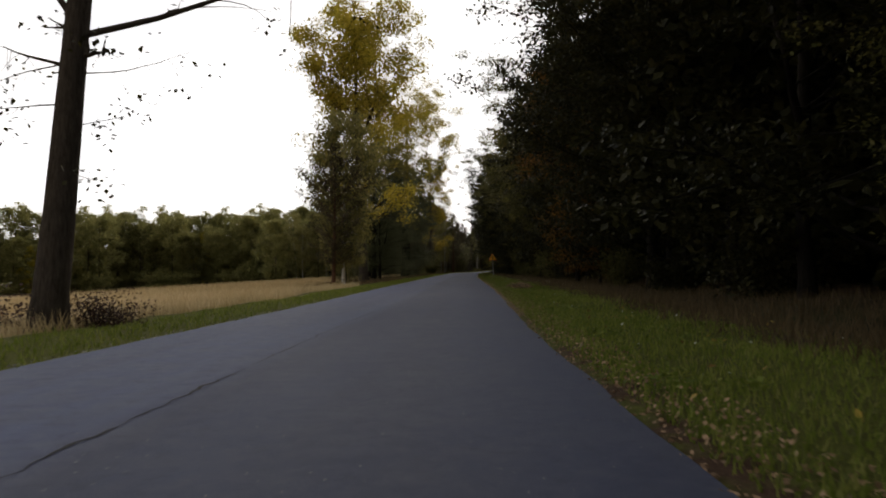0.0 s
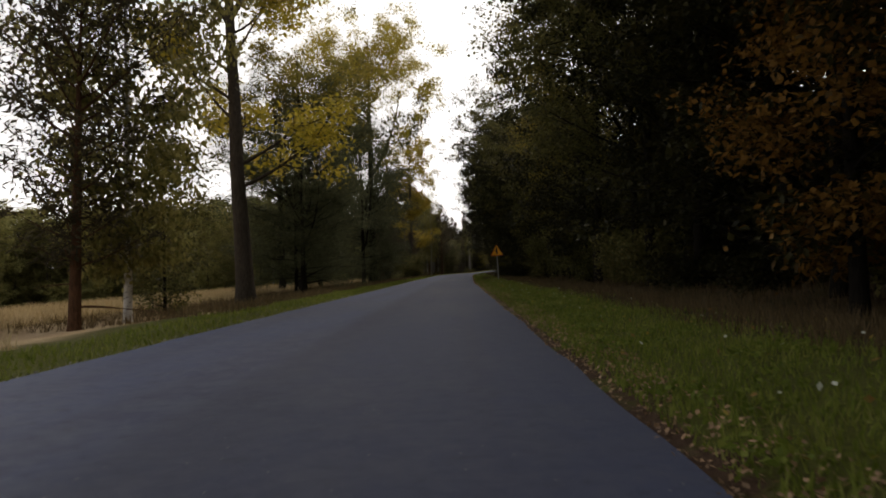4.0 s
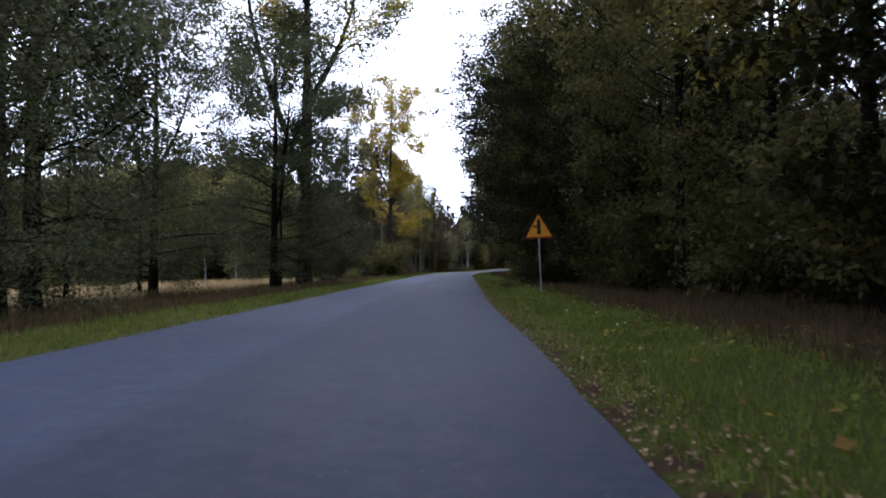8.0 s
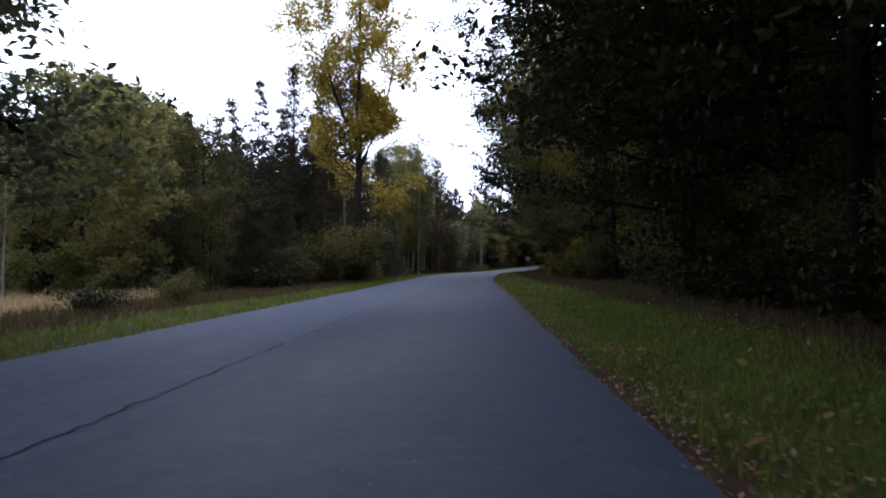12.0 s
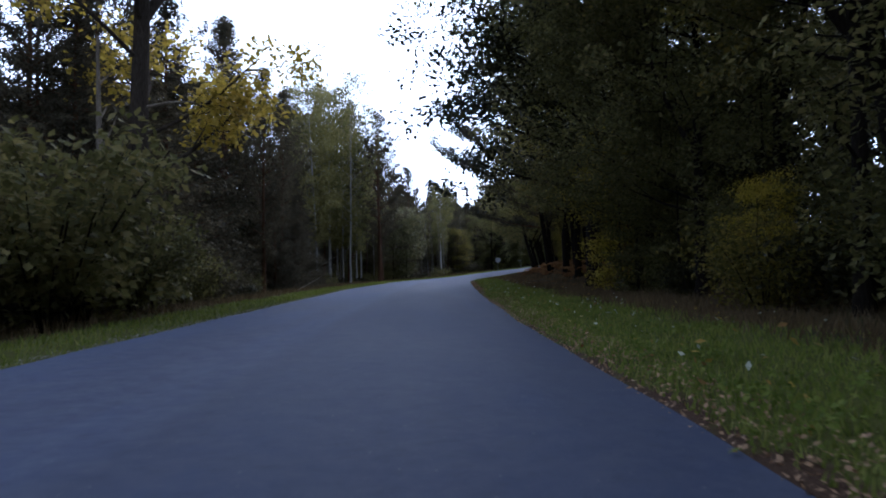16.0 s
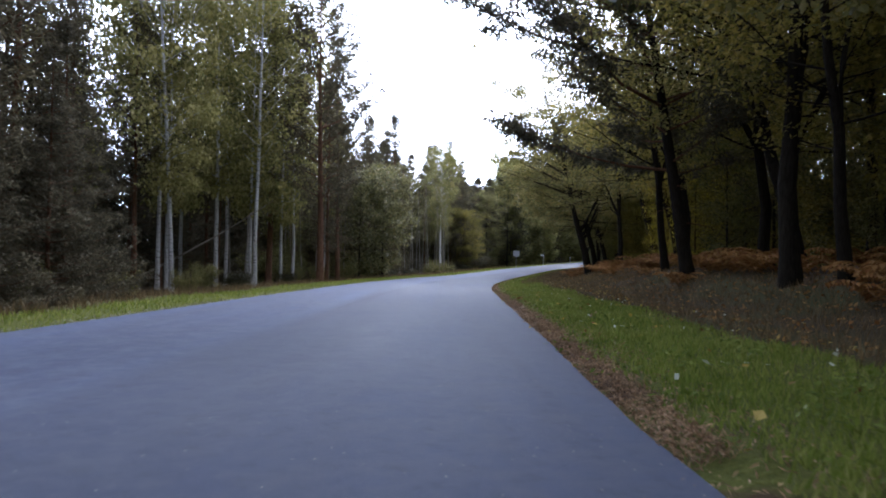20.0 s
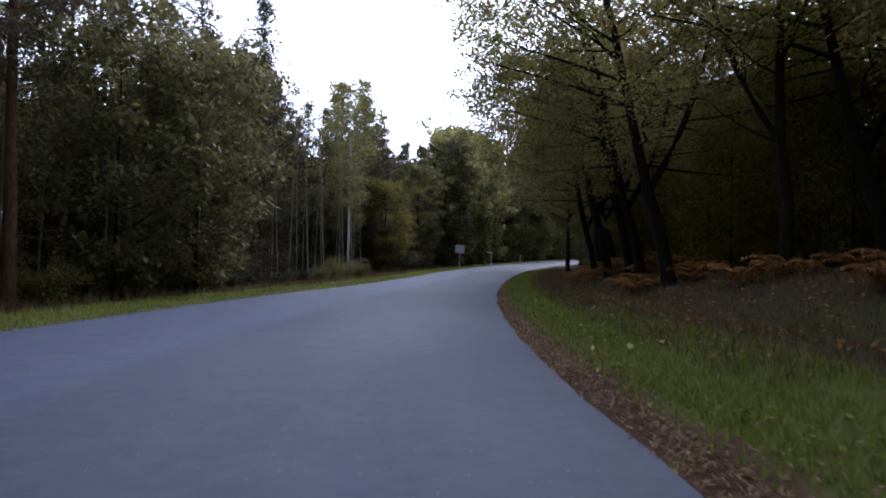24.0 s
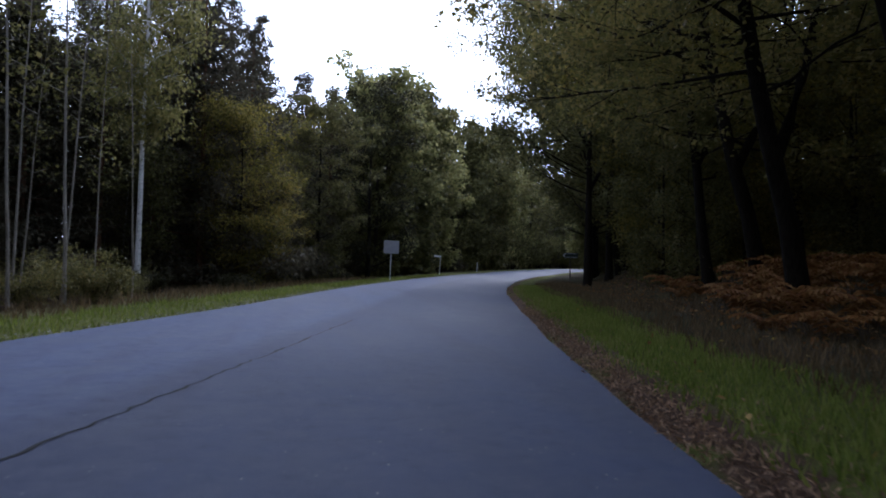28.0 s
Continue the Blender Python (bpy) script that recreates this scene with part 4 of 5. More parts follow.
for bx, by, p, s in ((7.3, 137.2, YOUNG_YELLOW, 0.5), (6.9, 136.4, BUSHES[3], 1.2), (8.4, 129.5, YOUNG_YELLOW, 0.55), (7.4, 146.6, YOUNG, 0.8), (6.2, 102.2, BUSHES[1], 0.95), (6.3, 108.3, BUSHES[1], 1.0), (4.2, 94.2, BUSHES[1], 0.85), (2.1, 89.7, BUSHES[0], 0.17), (6.2, 99.0, BUSHES[1], 1.0), (6.3, 105.8, BUSHES[1], 1.0), (7.7, 149.8, YOUNG_YELLOW, 1.15), (8.2, 139.0, YOUNG, 0.9), (6.4, 41.5, AUTUMN, 1.15), (6.8, 36.5, AUTUMN, 0.8), (8.0, 146.0, YOUNG, 0.6)):
    plant(p, bx, by, s, group="undergrowth of the wood's edge")
# the open oak wood inside the bend
for bx, by, p, s in ((9.3, 168.0, HIGH, 1.08), (12.2, 175.4, HIGH, 0.95), (9.6, 166.4, HIGH_B, 0.8), (8.7, 161.7, HIGH, 1.0), (12.6, 183.5, HIGH, 1.0), (10.6, 180.0, HIGH_B, 0.9), (13.6, 197.5, HIGH, 0.85), (22.5, 209.0, HIGH_B, 0.7), (22.5, 226.0, HIGH_B, 0.95), (19.8, 214.0, HIGH, 0.75), (19.4, 226.0, HIGH_B, 0.95), (23.4, 233.5, HIGH_B, 0.95), (20.5, 202.5, HIGH, 0.9), (21.6, 221.5, HIGH, 0.75)):
    plant(p, bx, by, s, turn=R.uniform(-45, 35) if p is HIGH_B else None, group=WOOD_R)
y = 153.0
while y < 258:
    if y > 236:
        plant(R.choice([HIGH, HIGH_B]), rx(y, 6.6 + R.uniform(-0.8, 1.4)), y, R.uniform(0.85, 1.05), turn=R.uniform(-90, 50), group=WOOD_R)
    if R.random() < 0.7 and not 200 < y < 238:
        plant(R.choice([HIGH, HIGH_B]), rx(y, 11.5 + R.uniform(-1, 2)), y + R.uniform(-1, 1), R.uniform(0.85, 1.1), group=WOOD_R)
    if R.random() < 0.75:
        plant(R.choice([YOUNG_YELLOW, YOUNG, AUTUMN]), rx(y, 10.5 + R.uniform(-1.5, 4)), y + 2.0, R.uniform(0.6, 1.0), group="understorey of the oak wood")
    y += R.uniform(4.4, 5.8)
y = 154.0
while y < 262:
    plant(SAPLING, rx(y, 9.5 + R.uniform(-1.0, 3.5)), y, R.uniform(0.75, 1.15), group="understorey of the oak wood")
    plant(R.choice([SAPLING, BUSHES[2]]), rx(y, 14.5 + R.uniform(-1.5, 2)), y + 1.5, R.uniform(1.0, 1.35), group="understorey of the oak wood")
    y += R.uniform(3.0, 4.2)
WIDE = tree("wide_oak", 36, 15.0, 0.24, 7.2, 3.8, 40, BARK_SHADED, LEAF_SHADED, 150, size=(0.165, 0.11), clump=0.85, shape="dome", flat=0.6, elev=(0.08, 0.7), subs=4, label="spreading oak whose boughs overhang the road edge")
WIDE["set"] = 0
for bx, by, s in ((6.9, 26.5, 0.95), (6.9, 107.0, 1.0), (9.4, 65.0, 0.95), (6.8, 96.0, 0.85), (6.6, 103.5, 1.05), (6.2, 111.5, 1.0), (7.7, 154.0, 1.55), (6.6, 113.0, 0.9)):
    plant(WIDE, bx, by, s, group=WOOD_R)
WIDE_B = tree("wide_oak", 37, 14.5, 0.23, 6.5, 4.7, 38, BARK_SHADED, LEAF_BEND, 96, size=(0.14, 0.095), clump=0.66, shape="dome", forks=1, fork=0.3, flat=0.6, elev=(0.05, 0.75), bend=-0.05, sway=0.3, subs=4, lean=(-3.2, 0.0), extra=((5.6, 3.1, 0.38, 5.9, 0.07), (6.4, 2.6, 0.45, 5.8, 0.065), (7.0, 3.7, 0.45, 5.6, 0.06), (7.6, 3.2, 0.5, 6.0, 0.06)), label="spreading green oak overhanging the bend")
WIDE_B["set"] = 0
for bx, by, s in ((13.4, 186.0, 0.9), (15.8, 196.5, 0.95), (12.55, 201.6, 1.0), (13.7, 206.3, 0.92), (15.6, 211.8, 1.12), (15.7, 214.8, 1.08), (16.4, 218.7, 0.9), (19.6, 224.0, 1.0), (11.2, 171.0, 0.9)):
    plant(WIDE_B, bx, by, s, turn=R.uniform(-25, 12), group=WOOD_R)
for bx, by, s in ((8.0, 147.0, 0.85), (7.6, 141.5, 0.85), (7.4, 134.0, 0.85)):
    plant(HIGH_M, bx, by, s, group=WOOD_R)
y = 188.0
while y < 264:
    plant(BUSHES[2], rx(y, 18.5 + R.uniform(-1.5, 2)), y, R.uniform(1.3, 1.8), group="understorey of the oak wood")
    plant(BACK[0], rx(y, 22 + R.uniform(-1, 2)), y + 1.5, R.uniform(0.3, 0.4), group=WOOD_R)
    y += R.uniform(2.8, 3.8)
bough = pine("overhanging_pine", 45, 16.0, 0.24, 6.5, 4.9, 12, NEEDLE_BLUE, 3, "pine reaching long boughs over the road", tufts=46, broad=True, lean=(-2.4, 0.6), bark=BARK_SHADED)
bough["set"] = 0
plant(bough, 9.5, 174.6, 1.0, turn=0)

# ---- left: far trees round the field ----
edge = [(-150, 40), (-120, 95), (-92, 130), (-66, 150), (-44, 152), (-24, 146)]
for k in range(52):
    f = k / 51 * (len(edge) - 1)
    i = min(int(f), len(edge) - 2)
    ex, ey = (edge[i][c] + (edge[i + 1][c] - edge[i][c]) * (f - i) for c in (0, 1))
    plant(R.choice([FAR[0], FAR[0], FAR[1], FAR[0], FAR[0], FAR[2]]), ex + R.uniform(-2, 2), ey + R.uniform(-2, 3), R.uniform(0.62, 1.0), group=FIELD_EDGE)
    if k < 46:
        plant(BACK[k % 2], ex - 5 + R.uniform(-2, 2), ey + 11 + R.uniform(-1, 3), R.uniform(0.62, 0.75), group=FIELD_EDGE)
    if k % 2:
        plant(FAR[0], ex - 4 + R.uniform(-2, 2), ey + 7 + R.uniform(-2, 3), R.uniform(0.85, 1.1), group=FIELD_EDGE)
    plant(SHRUB, ex - 2 + R.uniform(-2, 2), ey + 5 + R.uniform(-1, 1), R.uniform(1.2, 1.6), group=FIELD_EDGE)
    if k % 3 == 0:
        plant(SHRUB, ex + R.uniform(-1, 4), ey - 3 + R.uniform(-2, 1), R.uniform(0.5, 1.0), group=FIELD_EDGE)

# ---- left: the wood past the field ----
for bx, by, p, s in ((-16.5, 124, FAR[0], 0.6), (-20, 127, FAR[0], 0.72), (-14, 128, YOUNG, 1.2), (-28, 128, FAR[0], 0.78), (-33, 132, BIRCH_B, 0.75), (-12.5, 125, YOUNG, 0.7), (-22, 133, FAR[0], 0.8), (-19, 119.5, ASPEN, 0.5), (-22.5, 122, BIRCH_B, 0.6), (-26, 125.5, ASPEN, 0.6), (-30, 124, BIRCH, 0.62), (-27, 123, YOUNG, 1.3), (-31, 126, YOUNG, 1.4), (-36, 128, FAR[0], 0.75)):
    plant(p, bx, by, s, group=WOOD_L)
y = 128.0
while y < 178:
    if y < 161:
        plant(R.choice(SPRUCES), lx(y, 6.2 + R.uniform(-0.8, 1.5)), y, R.uniform(0.85, 1.05) * (0.72 if y < 143 else 1.3), group=WOOD_L)
    if y < 174:
        plant(R.choice([SPRUCES[0], PINES[1], SPRUCES[0]]), lx(y, 9.5 + R.uniform(-1, 2)), y + 1.5, R.uniform(1.1, 1.3) * (0.6 if y < 143 else 1.1), group=WOOD_L)
    if y > 150:
        plant(SPRUCES[0], lx(y, 12.5 + R.uniform(-1, 1)), y - 1.0, R.uniform(1.15, 1.35), group=WOOD_L)
    y += R.uniform(3.2, 4.4)
def lx_open(y, off):
    """Left of the verge, but clear of the strip before the tall birch."""
    x = lx(y, off)
    return min(x, -2.2 - R.uniform(0, 2)) if 196 < y < 232.5 else x


y = 176.0
while y < 262:
    plant(R.choice(PINES), lx_open(y, 8.0 + R.uniform(-1, 1.5)), y, R.uniform(0.85, 1.0) * (0.8 if y < 196 else 1.0), group=WOOD_L)
    plant(R.choice(SPRUCES), lx_open(y, 10.5 + R.uniform(-1, 1)), y + 1.0, R.uniform(0.7, 1.0), group=WOOD_L)
    plant(R.choice([SPRUCES[0], PINES[0], PINES[1]]), lx_open(y, 13.5 + R.uniform(-1, 1)), y - 0.5, R.uniform(0.95, 1.15) * (0.8 if y < 196 else 1.0), group=WOOD_L)
    if y > 190:
        plant(R.choice([BUSHES[1], BUSHES[0], YOUNG]), lx_open(y, 6.2 + R.uniform(-0.6, 2)), y, R.uniform(0.5, 0.9), group="undergrowth along the far verge")
    if 186 < y < 250:
        for k in range(2):
            plant(POLE, lx_open(y, 5.3 + R.uniform(0, 3)), y + R.uniform(-1.5, 1.5), R.uniform(0.8, 1.25), group="thin stems of the understorey")
    y += R.uniform(3.2, 4.2)
for by, off, s in ((238.0, 6.6, 1.25), (241.0, 7.4, 1.45), (244.0, 6.8, 1.15), (247.0, 7.6, 1.3), (251.0, 7.0, 1.1)):
    plant(SPRUCES[0], lx(by, off), by, s, group=WOOD_L)
y = 140.0
while y < 400:
    for off in (12.5, 17, 23):
        if y < 172 and off < 20:
            plant(R.choice(SPRUCES), lx(y, off + R.uniform(-1.5, 1.5)), y + R.uniform(-2, 2), R.uniform(1.05, 1.4), group=WOOD_L)
            continue
        plant(R.choice(BACK), lx(y, off + R.uniform(-1.5, 1.5)), y + R.uniform(-2, 2), R.uniform(0.9, 1.1) * (0.85 if y < 160 else 0.75 if y < 174 else 0.4 if y < 200 else 0.55 if y < 262 else 0.75), group=WOOD_L)
    y += R.uniform(4.5, 6)
y = 258.0
while y < 345:
    plant(R.choice([FAR[0], FAR[1], OAKS[2], SPRUCES[0]]), lx(y, 5.5 + R.uniform(-1, 2)), y, R.uniform(1.0, 1.2), group=WOOD_L)
    plant(R.choice([FAR[0], FAR[1], OAKS[2]]), rx(y, 6 + R.uniform(-1, 2)), y, R.uniform(0.8, 1.0), group=WOOD_R)
    y += R.uniform(3.2, 4.5)

y = 280.0
while y < 372:
    plant(R.choice([FAR[0], BACK[0], FAR[1]]), lx(y, 8.5 + R.uniform(-1, 2)), y, R.uniform(0.75, 0.95), group=WOOD_L)
    plant(BUSHES[2], lx(y, 5 + R.uniform(-1, 1)), y + 1, R.uniform(1.2, 1.8), group="undergrowth along the far verge")
    y += R.uniform(2.2, 3.2)
y = 238.0
while y < 300:
    plant(R.choice([BUSHES[2], BUSHES[0], YOUNG]), rx(y, 8 + R.uniform(-1, 4)), y, R.uniform(0.8, 1.2), group="understorey of the oak wood")
    y += R.uniform(2.5, 4)
# birches and thin stems of the left wood
for bx, by, s in ((-8.9, 180.2, 0.95), (-9.8, 182.0, 0.9), (-8.6, 184.8, 1.0), (-7.6, 187.0, 0.98), (-8.6, 190.3, 1.0), (-10.8, 186.5, 1.0), (-12.0, 178.0, 0.95), (-6.6, 189.5, 0.85)):
    plant(R.choice([BIRCH, BIRCH_B]), bx, by, s, group="birches beside the bend")
for bx, by, s in ((-4.8, 193.5, 0.85), (-10.4, 172.0, 0.95), (-9.4, 168.0, 0.95), (-9.0, 161.0, 0.9), (-12.5, 175.0, 1.0), (-2.2, 219.6, 1.1)):
    plant(PINES[1], bx, by, s, group=WOOD_L)
for bx, by in ((-0.3, 234.6), (0.6, 236.2), (-2.8, 231.7), (-3.6, 233.0), (-1.8, 229.0), (-4.6, 228.0), (-5.2, 230.0), (1.8, 238.0), (-3.0, 226.0)):
    plant(POLE, bx, by, R.uniform(0.85, 1.15), group="thin stems of the understorey")
for bx, by, s, p in ((5.4, 237.0, 0.85, SAPLING), (6.6, 239.5, 0.55, SAPLING), (-4.2, 214.0, 0.9, SPRUCES[1]), (-4.0, 217.0, 1.15, SPRUCES[1]), (-4.6, 223.0, 1.0, SPRUCES[0]), (-3.6, 227.0, 1.2, SPRUCES[1]), (-1.8, 235.0, 1.1, SPRUCES[0]), (1.6, 240.0, 1.2, SPRUCES[0]), (9.0, 247.0, 0.75, OAKS[2]), (13.0, 257.0, 0.85, OAKS[0])):
    plant(p, bx, by, s, group=WOOD_L)
y = 126.0
while y < 206:
    plant(R.choice([BUSHES[0], BUSHES[2], BUSHES[1], BUSHES[1]]), lx(y, 4.4 + R.uniform(-0.2, 1.4)), y, R.uniform(0.6, 1.0) * (1.0 if y < 150 else 0.55), group="undergrowth along the far verge")
    y += R.uniform(2.6, 4.6)

# ---- landmark trees along the left verge ----
old = tree("old_poplar", 81, 17.0, 0.275, 2.8, 5.4, 18, BARK_GREY, LEAF_SHADED, 6, size=(0.09, 0.07), clump=0.22, inner=(), spray=2, reach=0.12, elev=(0.1, 0.7), lean=(1.0, 0.4), subs=6, bend=0.1, sides=14, split=True, extra=((4.8, 0.1, 0.26, 4.6, 0.06), (4.3, 3.0, 0.25, 2.6, 0.035), (5.0, 2.6, 0.9, 3.5, 0.06), (3.7, 3.5, -0.1, 1.7, 0.016), (4.4, 3.3, -0.2, 2.0, 0.016), (3.3, -0.2, 0.2, 0.9, 0.012), (2.6, -0.3, -0.3, 0.9, 0.012), (4.2, 0.3, 0.1, 2.0, 0.014)), label="big half-bare poplar with a thick grey furrowed trunk")
plant(old, -6.72, 10.8, turn=0)
pine_a = pine("roadside_pine", 82, 9.4, 0.15, 3.1, 2.4, 14, NEEDLE, 3, "airy grey-green pine beside the road", tufts=38)
plant(pine_a, -9.1, 46.2)
birch_a = tree("roadside_birch", 83, 13.0, 0.12, 2.4, 2.6, 36, BARK_WHITE, LEAF_BIRCH, 90, size=(0.16, 0.105), clump=0.6, elev=(0.5, 0.9), droop=0.8, bend=-0.5, label="birch with a scarred white trunk and weeping twigs")
plant(birch_a, -8.8, 48.2)
plant(YOUNG, -9.2, 51.4, 0.8)
poplar = tree("tall_poplar", 84, 25.0, 0.39, 5.2, 6.6, 56, BARK_GREY, LEAF_LIGHT, 150, size=(0.2, 0.15), clump=0.95, puff=0.85, inner=(0.85,), elev=(0.35, 1.0), shape="dome", forks=2, fork=0.52, lean=(-0.9, 0.9), subs=4, sides=12, split=True, label="tall forked poplar with yellow-green leaves")
plant(poplar, -8.95, 58.8, turn=0)
poplar_b = tree("broad_poplar", 89, 17.0, 0.28, 5.0, 2.6, 46, BARK_SHADED, LEAF_FEATHER, 84, size=(0.18, 0.11), inner=(0.8,), top=LEAF_OLIVE, clump=0.85, elev=(0.2, 0.9), shape="dome", forks=2, subs=4, label="broad poplar with dull olive leaves")
plant(poplar_b, -10.4, 75.5)
locust = tree("locust_tree", 85, 16.0, 0.27, 4.8, 2.0, 52, BARK_SHADED, LEAF_FEATHER, 185, size=(0.125, 0.06), clump=0.75, inner=(0.8,), forks=2, elev=(0.15, 1.0), shape="dome", flat=0.85, bend=-0.25, subs=4, label="dark feathery tree with layered boughs")
locust["set"] = 0
for bx, by, s in ((-9.0, 69.5, 0.6), (-11.4, 78.5, 1.0), (-12.4, 78.0, 0.95), (-11.4, 86.0, 0.7)):
    plant(locust, bx, by, s, group="dark trees between road and field")
plant(locust, -9.0, 94.1, 0.8, group="dark trees between road and field")
twin = tree("twin_oak", 86, 27.5, 0.45, 7.6, 3.0, 66, BARK_SHADED, LEAF_FEATHER, 225, size=(0.19, 0.115), clump=1.05, top=LEAF_LIGHT, puff=0.8, inner=(0.75,), elev=(0.1, 0.9), forks=3, fork=0.3, shape="vase", subs=4, label="big dark oak forking into three stems")
plant(twin, -9.1, 101.3, turn=200)
golden = tree("golden_poplar", 87, 25.5, 0.36, 6.0, 6.0, 50, BARK_GREY, LEAF_YELLOW, 190, size=(0.2, 0.155), clump=0.95, inner=(0.75,), puff=0.9, elev=(0.4, 1.0), forks=2, fork=0.44, shape="golden", lean=(0.3, 0.2), sides=12, split=True, label="tall half-bare poplar with golden leaves")
plant(golden, -8.05, 141.6, 0.93, turn=40)
def dead_stem(name, seed, x, y, length, az, elev, r0, base, label):
    """A dead trunk with the stubs of its boughs."""
    rng = np.random.default_rng(seed)
    root = new(name)
    pts, rr = limb(rng, (0, 0, base), az, elev, length, r0, 0.05, 9, 0.03)
    part("trunk", tubes_mesh("trunk", [(pts, rr)], 8, BARK_SNAG), root)
    for k in range(5):
        part("branch_stub", tubes_mesh("branch_stub", [limb(rng, along(pts, 0.35 + 0.12 * k), az + rng.choice([-1, 1]) * 1.1, elev * 0.5 + rng.normal(0, 0.3), 0.5 + 0.8 * rng.random(), r0 * 0.3, 0.1, 4)], 5, BARK_SNAG), root)
    root.matrix_basis = pose(x, y, ground_z(x, y))
    tagged(root, label, "dead tree")


for bx, by, s in ((-9.5, 97.2, 0.9), (-9.7, 70.6, 0.85), (-11.6, 80.5, 0.7), (-12.6, 87.5, 0.7)):
    plant(LOW, bx, by, s, group="dark trees between road and field")
for bx, by, s in ((-6.6, 184.0, 1.0), (-8.8, 187.0, 0.95), (-9.8, 181.0, 0.95), (-6.4, 191.5, 0.9), (-5.6, 198.0, 0.75)):
    plant(ASPEN, bx, by, s, group="birches beside the bend")
for bx, by, s in ((-7.4, 190.0, 1.08), (-4.6, 197.0, 0.95)):
    plant(PINES[0], bx, by, s, group=WOOD_L)
for bx, by, s in ((-3.6, 200.5, 0.9), (-2.2, 203.8, 0.95), (-3.0, 207.0, 1.0), (-9.4, 205.0, 0.85), (-8.6, 212.0, 0.9)):
    plant(YOUNG_OAK, bx, by, s, group=WOOD_L)
for k in range(8):
    y = 234 + 4.2 * k
    plant(HIGH_M, rx(y, 7.2 + R.uniform(-0.6, 1.2)), y, R.uniform(0.82, 0.98), group=WOOD_R)
for bx, by, s in ((20.8, 237.5, 0.95), (23.6, 241.0, 1.0), (25.0, 246.5, 1.0), (27.6, 251.5, 1.05), (30.4, 257.0, 1.05)):
    plant(HIGH_M, bx, by, s, group=WOOD_R)
dead_stem("dead_snag", 1, -8.65, 141.2, 7.9, 2.6, 1.50, 0.17, -0.2, "pale barkless snag beside the golden poplar")
part("dead_bough", tubes_mesh("dead_bough", [limb(np.random.default_rng(5), (0.25, -0.2, 6.2), -0.5, 0.25, 1.5, 0.05, -0.3, 6)], 6, BARK_SNAG), golden, "pale barkless broken bough")
dead_stem("leaning_dead_trunk", 2, -6.9, 158.4, 2.5, 0.95, 0.38, 0.032, -0.05, "pale dead stem leaning low over the undergrowth")
dead_stem("leaning_dead_trunk", 3, -12.5, 183.0, 8.0, 0.15, 0.5, 0.06, -0.1, "pale dead stem leaning among birches")
tall_birch = tree("tall_birch", 88, 15.0, 0.105, 2.4, 6.0, 46, BARK_WHITE, LEAF_BIRCH, 44, size=(0.15, 0.10), clump=0.65, elev=(0.6, 0.9), droop=0.6, bend=-0.3, sides=12, label="tall birch with a bright white trunk")
plant(tall_birch, 2.55, 232.4)
for bx, by, p, s in ((-7.5, 109.4, BUSHES[0], 0.4), (-9.0, 108.2, BUSHES[1], 0.5), (-8.6, 132.5, BUSHES[2], 0.9), (-7.3, 135.8, BUSHES[2], 1.1), (-8.2, 138.6, BUSHES[2], 1.15), (-9.4, 128.5, BUSHES[0], 0.9), (-7.4, 140.5, BUSHES[2], 0.7)):
    plant(p, bx, by, s)
for k in range(34):
    y = 196 + k * 1.7
    plant(R.choice([BUSHES[1], BUSHES[0], BUSHES[1]]), lx(y, 3.6 + R.uniform(-0.3, 2.2)), y, R.uniform(0.28, 0.55), group="undergrowth along the far verge")
for bx, by, s in ((2.3, 222.2, 1.0), (2.0, 223.2, 0.9), (2.8, 223.8, 1.1), (2.5, 224.6, 0.9), (1.2, 221.0, 1.1), (0.4, 219.6, 1.0), (-0.4, 222.0, 1.15), (-1.6, 220.0, 1.1), (3.4, 227.5, 0.8)):
    plant(POLE, bx, by, s, group="thin stems of the understorey")
briar = bush("briar", 91, 0.8, 0.9, LEAF_RED, 12, 46, size=(0.07, 0.05), clump=0.3, label="low dark red briar at the foot of a poplar")
briar["set"] = 0
for bx, by, s in ((-7.9, 10.5, 1.0), (-8.7, 11.0, 1.1), (-6.3, 11.6, 0.7)):
    plant(briar, bx, by, s)


spread_pine = pine("spreading_pine", 46, 15.8, 0.18, 4.3, 5.6, 14, NEEDLE, 5, "reddish roadside pine with spreading upper boughs", tufts=48)
plant(spread_pine, -4.2, 187.2, turn=60)
for bx, by, s in ((-1.0, 217.5, 0.8), (0.0, 220.8, 0.75), (1.0, 222.6, 0.8), (1.7, 224.5, 0.7), (-0.6, 219.0, 0.85), (2.9, 225.6, 0.75), (0.5, 223.8, 0.8)):
    plant(POLE, bx, by, s, turn=77.0 * by, group="thin stems of the understorey")
# low growth that closes the view between the stems
for bx, by, p, s in ((20.5, 230.5, YOUNG, 1.0), (22.4, 234.0, SAPLING, 0.85), (24.2, 238.0, YOUNG, 1.1), (19.6, 227.0, YOUNG, 0.8), (23.5, 230.0, SAPLING, 0.9), (26.0, 236.0, YOUNG, 1.1), (22.6, 224.0, YOUNG, 0.9), (25.5, 227.5, SAPLING, 0.95), (21.5, 217.0, YOUNG, 0.9), (18.6, 209.5, SAPLING, 0.8), (27.2, 243.0, YOUNG, 1.2), (24.0, 219.0, SAPLING, 1.0), (19.5, 205.0, YOUNG, 0.9), (17.5, 200.0, YOUNG, 0.85)):
    plant(p, bx, by, s, turn=37.0 * bx, group="understorey of the oak wood")
